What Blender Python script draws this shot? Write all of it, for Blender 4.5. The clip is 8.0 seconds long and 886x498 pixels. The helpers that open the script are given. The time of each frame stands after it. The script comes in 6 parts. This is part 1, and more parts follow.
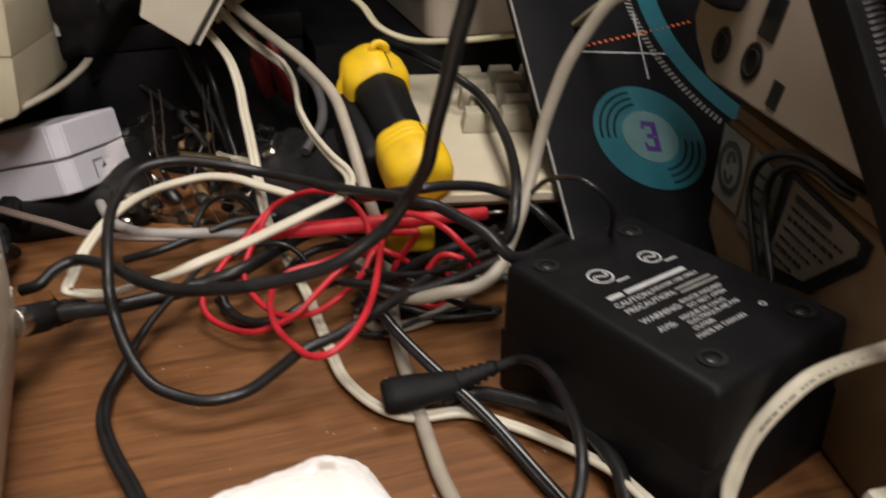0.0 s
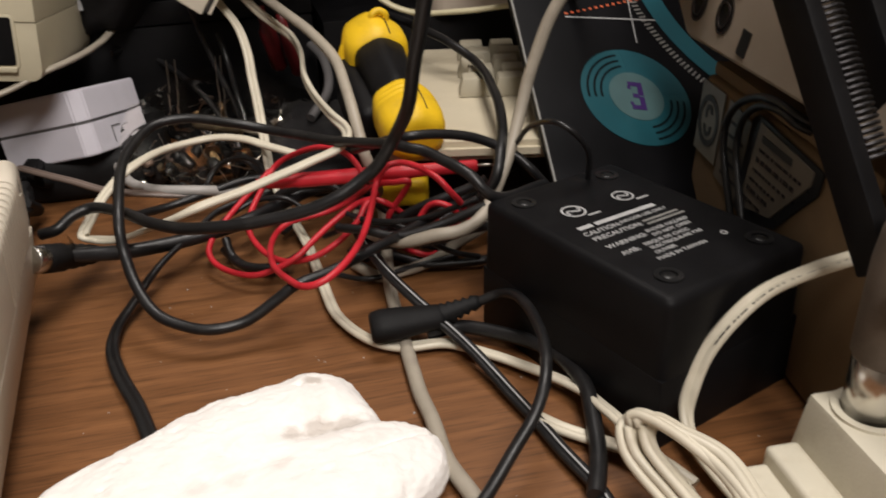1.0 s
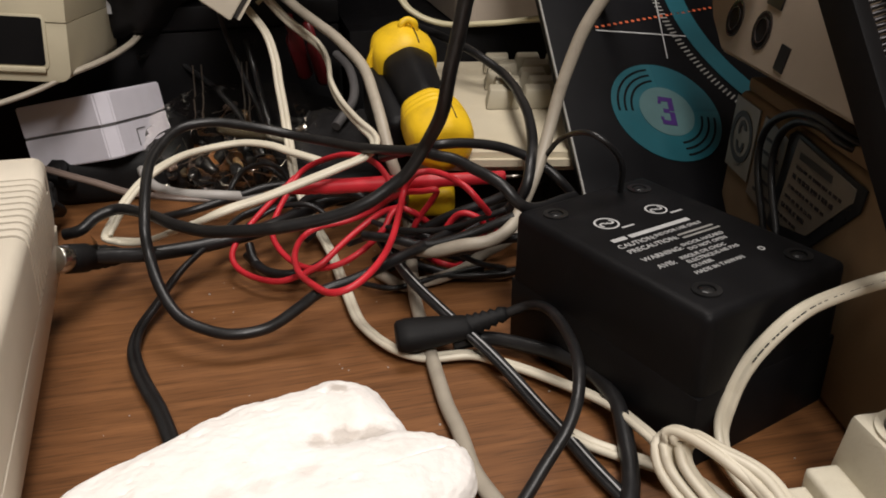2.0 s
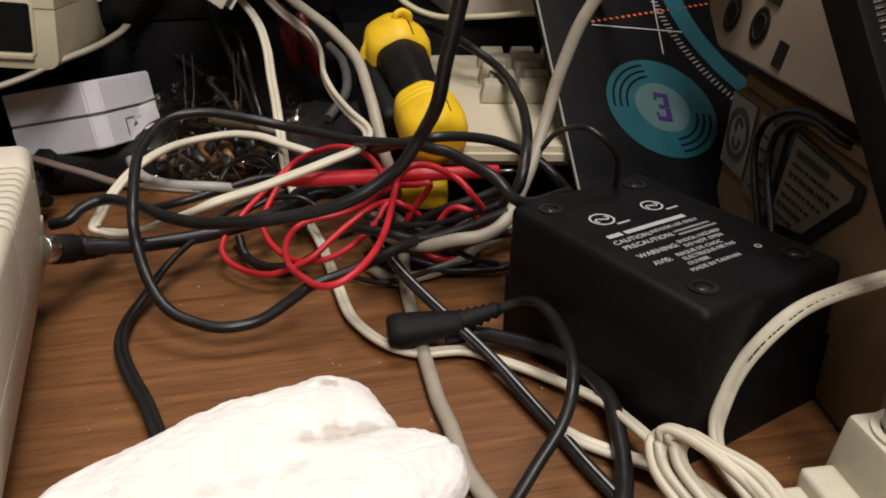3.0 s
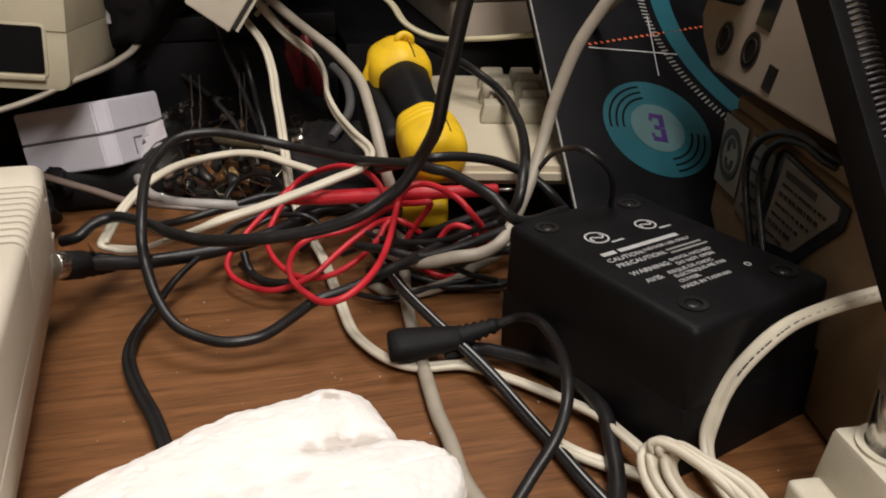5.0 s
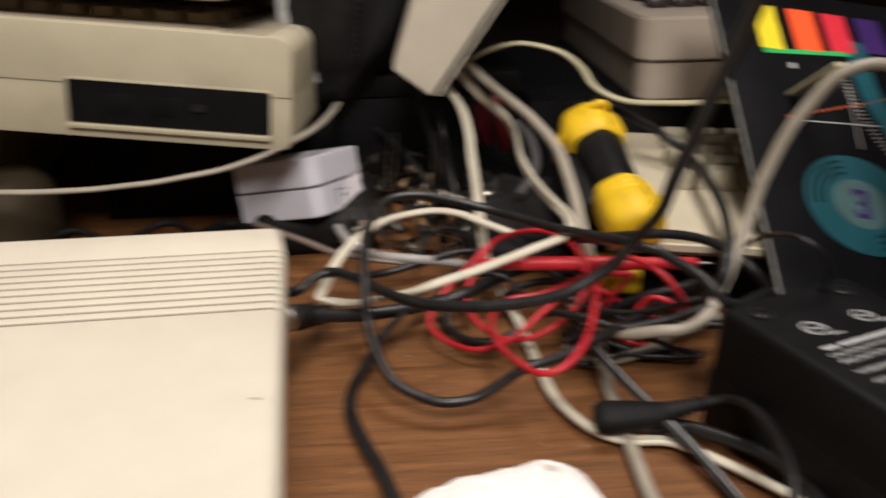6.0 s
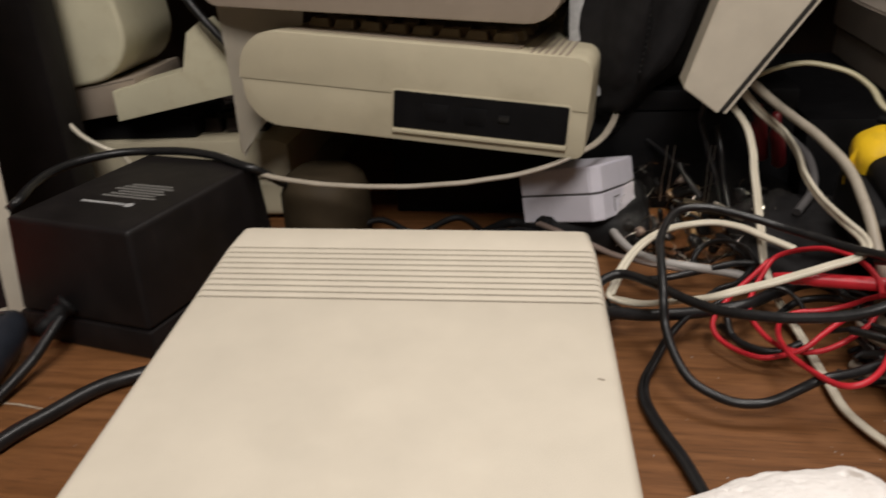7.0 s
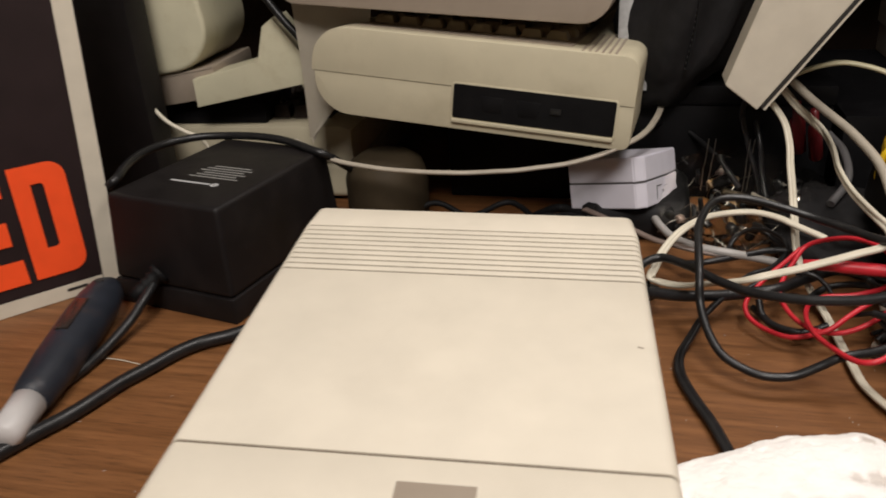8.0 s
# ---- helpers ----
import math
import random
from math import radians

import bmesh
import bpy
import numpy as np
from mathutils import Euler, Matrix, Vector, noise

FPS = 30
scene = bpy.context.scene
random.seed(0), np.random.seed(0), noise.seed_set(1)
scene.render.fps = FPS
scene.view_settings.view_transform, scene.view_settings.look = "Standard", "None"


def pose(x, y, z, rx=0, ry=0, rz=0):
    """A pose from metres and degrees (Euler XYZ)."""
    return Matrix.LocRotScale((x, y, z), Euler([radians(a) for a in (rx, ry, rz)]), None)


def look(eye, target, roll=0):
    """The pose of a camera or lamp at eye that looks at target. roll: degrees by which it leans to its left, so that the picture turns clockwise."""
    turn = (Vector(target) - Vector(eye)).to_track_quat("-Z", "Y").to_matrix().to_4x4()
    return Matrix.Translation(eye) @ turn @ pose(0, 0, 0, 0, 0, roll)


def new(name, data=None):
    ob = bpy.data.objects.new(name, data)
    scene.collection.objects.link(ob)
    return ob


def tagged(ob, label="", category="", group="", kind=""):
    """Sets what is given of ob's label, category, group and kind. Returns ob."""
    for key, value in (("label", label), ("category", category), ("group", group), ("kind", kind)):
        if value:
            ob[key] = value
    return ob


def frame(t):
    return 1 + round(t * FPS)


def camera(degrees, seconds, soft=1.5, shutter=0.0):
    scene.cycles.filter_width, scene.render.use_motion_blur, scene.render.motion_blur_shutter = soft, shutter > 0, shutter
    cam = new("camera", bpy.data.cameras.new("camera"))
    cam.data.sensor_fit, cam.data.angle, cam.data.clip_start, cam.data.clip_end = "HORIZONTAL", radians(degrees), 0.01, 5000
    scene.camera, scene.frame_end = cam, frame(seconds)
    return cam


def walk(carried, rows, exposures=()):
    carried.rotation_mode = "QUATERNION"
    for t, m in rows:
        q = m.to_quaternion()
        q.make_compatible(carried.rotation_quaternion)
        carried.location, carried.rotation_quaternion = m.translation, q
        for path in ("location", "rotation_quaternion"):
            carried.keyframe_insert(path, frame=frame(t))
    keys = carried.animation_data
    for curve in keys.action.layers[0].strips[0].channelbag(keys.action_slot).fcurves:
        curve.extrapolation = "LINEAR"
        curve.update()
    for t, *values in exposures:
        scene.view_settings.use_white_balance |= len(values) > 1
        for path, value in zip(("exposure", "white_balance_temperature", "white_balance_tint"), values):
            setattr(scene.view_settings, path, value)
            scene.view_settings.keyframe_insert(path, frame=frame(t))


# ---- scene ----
cam = camera(58.0, 8.0, soft=1.8, shutter=0.6)
PATH = [
    (0, (0.022, -0.027, 0.208), (0.482, 1.672, -0.742), -1.4),
    (0.5, (0.038, -0.042, 0.197), (0.487, 1.645, -0.78), -2.5),
    (1, (0.031, -0.061, 0.192), (0.424, 1.666, -0.737), -2.3),
    (1.5, (0.025, -0.059, 0.189), (0.4, 1.692, -0.701), -1.5),
    (3, (0.023, -0.053, 0.185), (0.424, 1.688, -0.715), -0.1),
    (3.5, (0.025, -0.052, 0.184), (0.447, 1.678, -0.727), 0.2),
    (4, (0.024, -0.053, 0.185), (0.444, 1.684, -0.714), 0.3),
    (5.5, (0.02, -0.063, 0.2), (0.364, 1.715, -0.65), -0.8),
    (5.8, (0.006, -0.061, 0.215), (0.216, 1.743, -0.622), -1.1),
    (6, (-0.018, -0.061, 0.22), (0.092, 1.757, -0.605), -1.4),
    (6.2, (-0.038, -0.069, 0.225), (-0.102, 1.738, -0.627), -1.8),
    (6.5, (-0.062, -0.087, 0.231), (-0.294, 1.729, -0.574), -1.7),
    (6.8, (-0.070, -0.096, 0.244), (-0.379, 1.705, -0.567), -2.9),
    (7, (-0.073, -0.104, 0.243), (-0.432, 1.687, -0.571), -3.5),
    (7.2, (-0.073, -0.109, 0.247), (-0.497, 1.663, -0.576), -3.8),
    (7.5, (-0.072, -0.12, 0.247), (-0.547, 1.643, -0.57), -4.3),
    (7.8, (-0.073, -0.136, 0.252), (-0.527, 1.642, -0.542), -3.2),
    (7.9, (-0.071, -0.140, 0.258), (-0.527, 1.612, -0.590), -3.3),
    (8, (-0.074, -0.147, 0.261), (-0.528, 1.607, -0.586), -3.5),
]
walk(cam, [(t, look(eye, target, roll)) for t, eye, target, roll in PATH],
     exposures=[(0, 0.06), (0.5, 0.09), (1, -0.01), (4, -0.04), (5.5, 0.02), (6, 0.13), (6.5, 0.04), (7, -0.25), (7.5, -0.09), (8, -0.03)])

# ---- light ----
world = bpy.data.worlds.new("world")
scene.world = world
world.use_nodes = True
world.node_tree.nodes["Background"].inputs[0].default_value = (1.0, 0.93, 0.84, 1)
world.node_tree.nodes["Background"].inputs[1].default_value = 0.05

# the desk lamp's head, out of view above and behind the things
lamp_data = bpy.data.lights.new("lamp_light", "AREA")
lamp_data.shape, lamp_data.energy, lamp_data.size, lamp_data.color = "DISK", 6.6, 0.42, (1.0, 0.93, 0.875)
lamp = new("lamp_light", lamp_data)
lamp.matrix_world = look((0.20, 0.36, 1.05), (0.02, 0.16, 0.0))
# the room's ceiling light, in front of the desk
room_data = bpy.data.lights.new("room_light", "AREA")
room_data.energy, room_data.size, room_data.color = 28.5, 0.6, (1.0, 0.94, 0.89)
room = new("room_light", room_data)
room.matrix_world = look((0.10, -0.92, 1.55), (-0.1, 0.3, 0.0))


# ---- materials ----
def material(name, color, rough=0.5, metal=0.0, vary=0.12, scale=60.0, bump=0.0, bump_scale=900.0, dirt=None, dirt_amount=0.0, dirt_scale=25.0, coat=0.0, emit=None, transmission=0.0, ior=1.45, shine=0.5):
    m = bpy.data.materials.new(name)
    m.use_nodes = True
    nt = m.node_tree
    b = nt.nodes["Principled BSDF"]
    b.inputs["Roughness"].default_value = rough
    b.inputs["Metallic"].default_value = metal
    b.inputs["Specular IOR Level"].default_value = shine
    b.inputs["Coat Weight"].default_value = coat
    b.inputs["Transmission Weight"].default_value = transmission
    b.inputs["IOR"].default_value = ior
    tc = nt.nodes.new("ShaderNodeTexCoord")
    n1 = nt.nodes.new("ShaderNodeTexNoise")
    n1.inputs["Scale"].default_value = scale
    n1.inputs["Detail"].default_value = 6
    nt.links.new(tc.outputs["Object"], n1.inputs["Vector"])
    ramp = nt.nodes.new("ShaderNodeMapRange")
    ramp.inputs["From Min"].default_value, ramp.inputs["From Max"].default_value = 0.3, 0.7
    ramp.inputs["To Min"].default_value, ramp.inputs["To Max"].default_value = 1 - vary, 1 + vary
    nt.links.new(n1.outputs["Fac"], ramp.inputs["Value"])
    mul = nt.nodes.new("ShaderNodeVectorMath")
    mul.operation = "SCALE"
    mul.inputs[0].default_value = color
    nt.links.new(ramp.outputs[0], mul.inputs["Scale"])
    out = mul.outputs[0]
    if dirt:
        n2 = nt.nodes.new("ShaderNodeTexNoise")
        n2.inputs["Scale"].default_value = dirt_scale
        n2.inputs["Detail"].default_value = 8
        n2.inputs["Roughness"].default_value = 0.65
        nt.links.new(tc.outputs["Object"], n2.inputs["Vector"])
        r2 = nt.nodes.new("ShaderNodeMapRange")
        r2.inputs["From Min"].default_value, r2.inputs["From Max"].default_value = 0.52, 0.78
        r2.inputs["To Min"].default_value, r2.inputs["To Max"].default_value = 0, dirt_amount
        nt.links.new(n2.outputs["Fac"], r2.inputs["Value"])
        mix = nt.nodes.new("ShaderNodeMix")
        mix.data_type = "RGBA"
        nt.links.new(r2.outputs[0], mix.inputs["Factor"])
        nt.links.new(out, mix.inputs["A"])
        mix.inputs["B"].default_value = (*dirt, 1)
        out = mix.outputs["Result"]
        r3 = nt.nodes.new("ShaderNodeMapRange")
        r3.inputs["To Min"].default_value, r3.inputs["To Max"].default_value = max(0.03, rough - 0.12), min(1.0, rough + 0.15)
        nt.links.new(n2.outputs["Fac"], r3.inputs["Value"])
        nt.links.new(r3.outputs[0], b.inputs["Roughness"])
    nt.links.new(out, b.inputs["Base Color"])
    if bump:
        n3 = nt.nodes.new("ShaderNodeTexNoise")
        n3.inputs["Scale"].default_value = bump_scale
        n3.inputs["Detail"].default_value = 3
        nt.links.new(tc.outputs["Object"], n3.inputs["Vector"])
        bp = nt.nodes.new("ShaderNodeBump")
        bp.inputs["Strength"].default_value = bump
        bp.inputs["Distance"].default_value = 0.0006
        nt.links.new(n3.outputs["Fac"], bp.inputs["Height"])
        nt.links.new(bp.outputs[0], b.inputs["Normal"])
    if emit:
        b.inputs["Emission Color"].default_value = (*color, 1)
        b.inputs["Emission Strength"].default_value = emit
    return m


def wood_material(name, dark, light, turn, rough):
    m = bpy.data.materials.new(name)
    m.use_nodes = True
    nt = m.node_tree
    b = nt.nodes["Principled BSDF"]
    b.inputs["Specular IOR Level"].default_value = 0.32
    tc = nt.nodes.new("ShaderNodeTexCoord")
    mp = nt.nodes.new("ShaderNodeMapping")
    mp.inputs["Rotation"].default_value = (0, 0, turn)
    mp.inputs["Scale"].default_value = (11, 210, 20)
    nt.links.new(tc.outputs["Object"], mp.inputs["Vector"])
    grain = nt.nodes.new("ShaderNodeTexNoise")
    grain.inputs["Scale"].default_value, grain.inputs["Detail"].default_value, grain.inputs["Distortion"].default_value = 1.0, 7, 0.7
    nt.links.new(mp.outputs[0], grain.inputs["Vector"])
    mp2 = nt.nodes.new("ShaderNodeMapping")
    mp2.inputs["Rotation"].default_value = (0, 0, turn)
    mp2.inputs["Scale"].default_value = (55, 1100, 40)
    nt.links.new(tc.outputs["Object"], mp2.inputs["Vector"])
    pores = nt.nodes.new("ShaderNodeTexNoise")
    pores.inputs["Scale"].default_value, pores.inputs["Detail"].default_value = 1.0, 4
    nt.links.new(mp2.outputs[0], pores.inputs["Vector"])
    ramp = nt.nodes.new("ShaderNodeValToRGB")
    ramp.color_ramp.elements[0].position, ramp.color_ramp.elements[1].position = 0.25, 0.75
    ramp.color_ramp.elements[0].color, ramp.color_ramp.elements[1].color = (*dark, 1), (*light, 1)
    nt.links.new(grain.outputs["Fac"], ramp.inputs[0])
    pr = nt.nodes.new("ShaderNodeMapRange")
    pr.inputs["From Min"].default_value, pr.inputs["From Max"].default_value = 0.36, 0.48
    pr.inputs["To Min"].default_value, pr.inputs["To Max"].default_value = 0.68, 1.0
    nt.links.new(pores.outputs["Fac"], pr.inputs["Value"])
    mul = nt.nodes.new("ShaderNodeVectorMath")
    mul.operation = "SCALE"
    nt.links.new(ramp.outputs[0], mul.inputs[0])
    nt.links.new(pr.outputs[0], mul.inputs["Scale"])
    nt.links.new(mul.outputs[0], b.inputs["Base Color"])
    smear = nt.nodes.new("ShaderNodeTexNoise")
    smear.inputs["Scale"].default_value, smear.inputs["Detail"].default_value = 30, 5
    nt.links.new(tc.outputs["Object"], smear.inputs["Vector"])
    rr = nt.nodes.new("ShaderNodeMapRange")
    rr.inputs["To Min"].default_value, rr.inputs["To Max"].default_value = rough - 0.1, rough + 0.18
    nt.links.new(smear.outputs["Fac"], rr.inputs["Value"])
    nt.links.new(rr.outputs[0], b.inputs["Roughness"])
    bp = nt.nodes.new("ShaderNodeBump")
    bp.inputs["Strength"].default_value, bp.inputs["Distance"].default_value = 0.15, 0.0004
    nt.links.new(pores.outputs["Fac"], bp.inputs["Height"])
    nt.links.new(bp.outputs[0], b.inputs["Normal"])
    return m


WOOD = wood_material("desk_wood", (0.118, 0.0485, 0.0165), (0.236, 0.102, 0.038), 0.16, 0.44)
DARK_WOOD = wood_material("dark_panel_wood", (0.016, 0.010, 0.007), (0.034, 0.020, 0.013), 1.57, 0.5)
CREAM = material("cream_plastic", (0.66, 0.60, 0.495), 0.52, vary=0.05, scale=30, bump=0.35, bump_scale=1600, dirt=(0.50, 0.42, 0.30), dirt_amount=0.09, dirt_scale=40)
BEIGE = material("beige_plastic", (0.49, 0.44, 0.315), 0.55, vary=0.05, scale=30, bump=0.35, bump_scale=1500, dirt=(0.25, 0.2, 0.12), dirt_amount=0.3, dirt_scale=18)
YELLOWED = material("yellowed_plastic", (0.52, 0.46, 0.34), 0.5, vary=0.05, scale=30, bump=0.3, bump_scale=1500, dirt=(0.3, 0.24, 0.14), dirt_amount=0.35, dirt_scale=22)
BROWNISH = material("brownish_plastic", (0.43, 0.365, 0.30), 0.5, vary=0.06, scale=30, bump=0.15, bump_scale=1500)
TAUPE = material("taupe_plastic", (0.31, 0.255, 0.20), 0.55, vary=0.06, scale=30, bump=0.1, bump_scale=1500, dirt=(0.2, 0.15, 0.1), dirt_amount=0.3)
# cream darkened to brown: the shade inside slits and seam, as a colour
GROOVE_SHADE = material("groove_shade", (0.150, 0.120, 0.088), 0.6, vary=0.05)
IVORY = material("ivory_plastic", (0.61, 0.57, 0.41), 0.45, vary=0.05, scale=40, bump=0.2, dirt=(0.4, 0.32, 0.18), dirt_amount=0.35, dirt_scale=60)
LILAC = material("pale_grey_plastic", (0.62, 0.60, 0.66), 0.38, vary=0.04, scale=40, bump=0.1, dirt=(0.45, 0.42, 0.44), dirt_amount=0.3, dirt_scale=50)
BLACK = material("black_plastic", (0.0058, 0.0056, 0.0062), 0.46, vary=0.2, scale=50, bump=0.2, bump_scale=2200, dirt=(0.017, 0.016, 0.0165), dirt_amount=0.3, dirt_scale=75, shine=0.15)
BLACK_TRIM = material("black_glossy_plastic", (0.010, 0.010, 0.0105), 0.3, vary=0.2, scale=80, dirt=(0.04, 0.038, 0.035), dirt_amount=0.3, dirt_scale=90)
# two blacks lifted towards red: lens glare on the left, put into the colour
GLARE_BLACK = material("glare_lifted_black", (0.0085, 0.0068, 0.0068), 0.5, vary=0.2, scale=50, bump=0.2, bump_scale=2200, dirt=(0.028, 0.022, 0.021), dirt_amount=0.3, dirt_scale=40, shine=0.3)
CARD_BLACK = material("glare_reddened_black_card", (0.022, 0.0135, 0.014), 0.5, vary=0.15, scale=30, shine=0.3)
VINYL = material("black_vinyl", (0.0095, 0.0092, 0.0098), 0.36, vary=0.2, scale=90, bump=0.1, bump_scale=700, dirt=(0.045, 0.042, 0.04), dirt_amount=0.3, dirt_scale=120)
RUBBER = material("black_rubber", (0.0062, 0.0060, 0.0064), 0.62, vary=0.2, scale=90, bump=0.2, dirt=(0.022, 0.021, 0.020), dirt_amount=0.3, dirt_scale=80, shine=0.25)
WHITE_VINYL = material("off_white_vinyl", (0.60, 0.55, 0.44), 0.40, vary=0.07, scale=70, dirt=(0.36, 0.29, 0.19), dirt_amount=0.4, dirt_scale=60)
CREAM_VINYL = material("yellowed_vinyl", (0.50, 0.455, 0.30), 0.42, vary=0.08, scale=70, dirt=(0.3, 0.25, 0.14), dirt_amount=0.4, dirt_scale=60)
GREY_VINYL = material("warm_grey_vinyl", (0.35, 0.31, 0.25), 0.45, vary=0.1, scale=70, dirt=(0.16, 0.13, 0.1), dirt_amount=0.4, dirt_scale=50)
LIGHT_GREY_VINYL = material("light_grey_vinyl", (0.36, 0.34, 0.32), 0.45, vary=0.1, scale=70)
DARK_GREY_VINYL = material("dark_grey_vinyl", (0.10, 0.095, 0.095), 0.45, vary=0.1, scale=70)
BROWN_VINYL = material("smoky_brown_vinyl", (0.16, 0.12, 0.10), 0.35, vary=0.1, scale=70)
RED = material("red_silicone", (0.54, 0.020, 0.032), 0.38, vary=0.1, scale=90, dirt=(0.2, 0.02, 0.02), dirt_amount=0.4, dirt_scale=90)
YELLOW = material("yellow_rubber", (0.74, 0.47, 0.012), 0.5, vary=0.07, scale=70, bump=0.25, bump_scale=500, dirt=(0.3, 0.18, 0.02), dirt_amount=0.45, dirt_scale=55)
CHROME = material("worn_chrome", (0.62, 0.60, 0.56), 0.22, metal=1.0, vary=0.1, scale=120, dirt=(0.12, 0.09, 0.06), dirt_amount=0.7, dirt_scale=70)
STEEL = material("steel_wire", (0.40, 0.37, 0.33), 0.38, metal=1.0, vary=0.1, scale=200)
DARK_STEEL = material("dark_spring_steel", (0.055, 0.053, 0.055), 0.45, metal=1.0, vary=0.2, scale=90, dirt=(0.04, 0.03, 0.025), dirt_amount=0.6, dirt_scale=120)
LAMP_IVORY = material("lamp_ivory", (0.60, 0.555, 0.445), 0.45, vary=0.06, scale=40, bump=0.2, dirt=(0.36, 0.30, 0.2), dirt_amount=0.4, dirt_scale=60)
SLEEVE = material("dusty_brown_plastic", (0.115, 0.092, 0.072), 0.6, vary=0.2, scale=90, bump=0.4, bump_scale=600, dirt=(0.2, 0.17, 0.14), dirt_amount=0.4, dirt_scale=60)
CLAY = material("white_plaster", (0.90, 0.865, 0.83), 0.8, vary=0.04, scale=90, bump=0.7, bump_scale=350, dirt=(0.55, 0.48, 0.43), dirt_amount=0.5, dirt_scale=45)
def smudge(m, spots, color):
    """Dirty patches of given place and radius on a material, with ragged edges."""
    nt = m.node_tree
    b = nt.nodes["Principled BSDF"]
    out = b.inputs["Base Color"].links[0].from_socket
    tc = nt.nodes.new("ShaderNodeTexCoord")
    ns = nt.nodes.new("ShaderNodeTexNoise")
    ns.inputs["Scale"].default_value, ns.inputs["Detail"].default_value = 260, 6
    nt.links.new(tc.outputs["Object"], ns.inputs["Vector"])
    for (x, y, z), r, amount in spots:
        d = nt.nodes.new("ShaderNodeVectorMath")
        d.operation = "DISTANCE"
        d.inputs[1].default_value = (x, y, z)
        nt.links.new(tc.outputs["Object"], d.inputs[0])
        fade = nt.nodes.new("ShaderNodeMapRange")
        fade.inputs["From Min"].default_value, fade.inputs["From Max"].default_value = r * 0.25, r
        fade.inputs["To Min"].default_value, fade.inputs["To Max"].default_value = 1.0, 0.0
        nt.links.new(d.outputs["Value"], fade.inputs["Value"])
        add = nt.nodes.new("ShaderNodeMath")
        add.operation = "ADD"
        nt.links.new(fade.outputs[0], add.inputs[0])
        nt.links.new(ns.outputs["Fac"], add.inputs[1])
        cut = nt.nodes.new("ShaderNodeMapRange")
        cut.inputs["From Min"].default_value, cut.inputs["From Max"].default_value = 0.75, 1.25
        cut.inputs["To Min"].default_value, cut.inputs["To Max"].default_value = 0.0, amount
        nt.links.new(add.outputs[0], cut.inputs["Value"])
        mix = nt.nodes.new("ShaderNodeMix")
        mix.data_type = "RGBA"
        nt.links.new(cut.outputs[0], mix.inputs["Factor"])
        nt.links.new(out, mix.inputs["A"])
        mix.inputs["B"].default_value = (*color, 1)
        out = mix.outputs["Result"]
    nt.links.new(out, b.inputs["Base Color"])


smudge(CLAY, (((0.0345, 0.1525, 0.015), 0.0085, 0.5), ((0.0255, 0.1515, 0.016), 0.006, 0.5), ((0.0437, 0.1515, 0.015), 0.008, 0.5), ((0.0505, 0.1508, 0.015), 0.006, 0.16), ((0.022, 0.1369, 0.018), 0.006, 0.16), ((0.035, 0.1770, 0.018), 0.005, 0.6), ((0.0077, 0.1324, 0.018), 0.006, 0.16), ((-0.004, 0.1330, 0.018), 0.006, 0.16), ((-0.03, 0.137, 0.017), 0.004, 0.4)), (0.40, 0.33, 0.27))
CARDBOARD = material("brown_cardboard", (0.20, 0.13, 0.068), 0.8, vary=0.12, scale=50, bump=0.2, bump_scale=500, dirt=(0.12, 0.075, 0.035), dirt_amount=0.4)
BOX_BLACK = material("black_coated_card", (0.0040, 0.0040, 0.0048), 0.42, vary=0.3, scale=25, dirt=(0.013, 0.012, 0.013), dirt_amount=0.35, dirt_scale=30, shine=0.10)
TEAL = material("teal_ink", (0.006, 0.070, 0.090), 0.42, vary=0.12, scale=45, dirt=(0.02, 0.1, 0.12), dirt_amount=0.5, dirt_scale=60)
TEAL_DARK = material("dark_teal_ink", (0.006, 0.065, 0.085), 0.42, vary=0.12, scale=45)
PALE_TEAL = material("pale_teal_ink", (0.06, 0.115, 0.12), 0.42, vary=0.12, scale=45)
PINK = material("pink_plastic", (0.5, 0.2, 0.15), 0.5)
PURPLE = material("purple_ink", (0.032, 0.009, 0.090), 0.45)
WHITE_INK = material("white_ink", (0.42, 0.42, 0.42), 0.55, vary=0.15, scale=200)
GREY_INK = material("grey_ink", (0.24, 0.235, 0.22), 0.55, vary=0.15, scale=200)
ORANGE_INK = material("orange_ink", (0.98, 0.095, 0.020), 0.5, vary=0.05, scale=60)
SALMON_INK = material("salmon_ink", (0.55, 0.11, 0.04), 0.5)
YELLOW_INK = material("yellow_ink", (0.78, 0.62, 0.02), 0.5)
GREEN_INK = material("green_ink", (0.03, 0.38, 0.10), 0.5)
RED_INK = material("red_ink", (0.60, 0.02, 0.04), 0.5)
DARK_INK = material("dark_ink", (0.03, 0.028, 0.026), 0.55)
LABEL_GREY = material("grey_foil_label", (0.22, 0.20, 0.165), 0.42, vary=0.1, scale=60, dirt=(0.12, 0.1, 0.08), dirt_amount=0.4, dirt_scale=50)
LABEL_DARK = material("dark_foil_label", (0.165, 0.140, 0.110), 0.4, vary=0.15, scale=60)
NAVY = material("blue_grey_plastic", (0.017, 0.020, 0.028), 0.45, vary=0.2, scale=50, bump=0.2, dirt=(0.07, 0.045, 0.038), dirt_amount=0.65, dirt_scale=35)
GREY_CAP = material("light_grey_plastic", (0.50, 0.48, 0.47), 0.45, vary=0.06)
BLUE = material("blue_plastic", (0.012, 0.014, 0.030), 0.4)
KEY_BROWN = material("dark_brown_keycap", (0.030, 0.022, 0.019), 0.25, vary=0.1, scale=60)
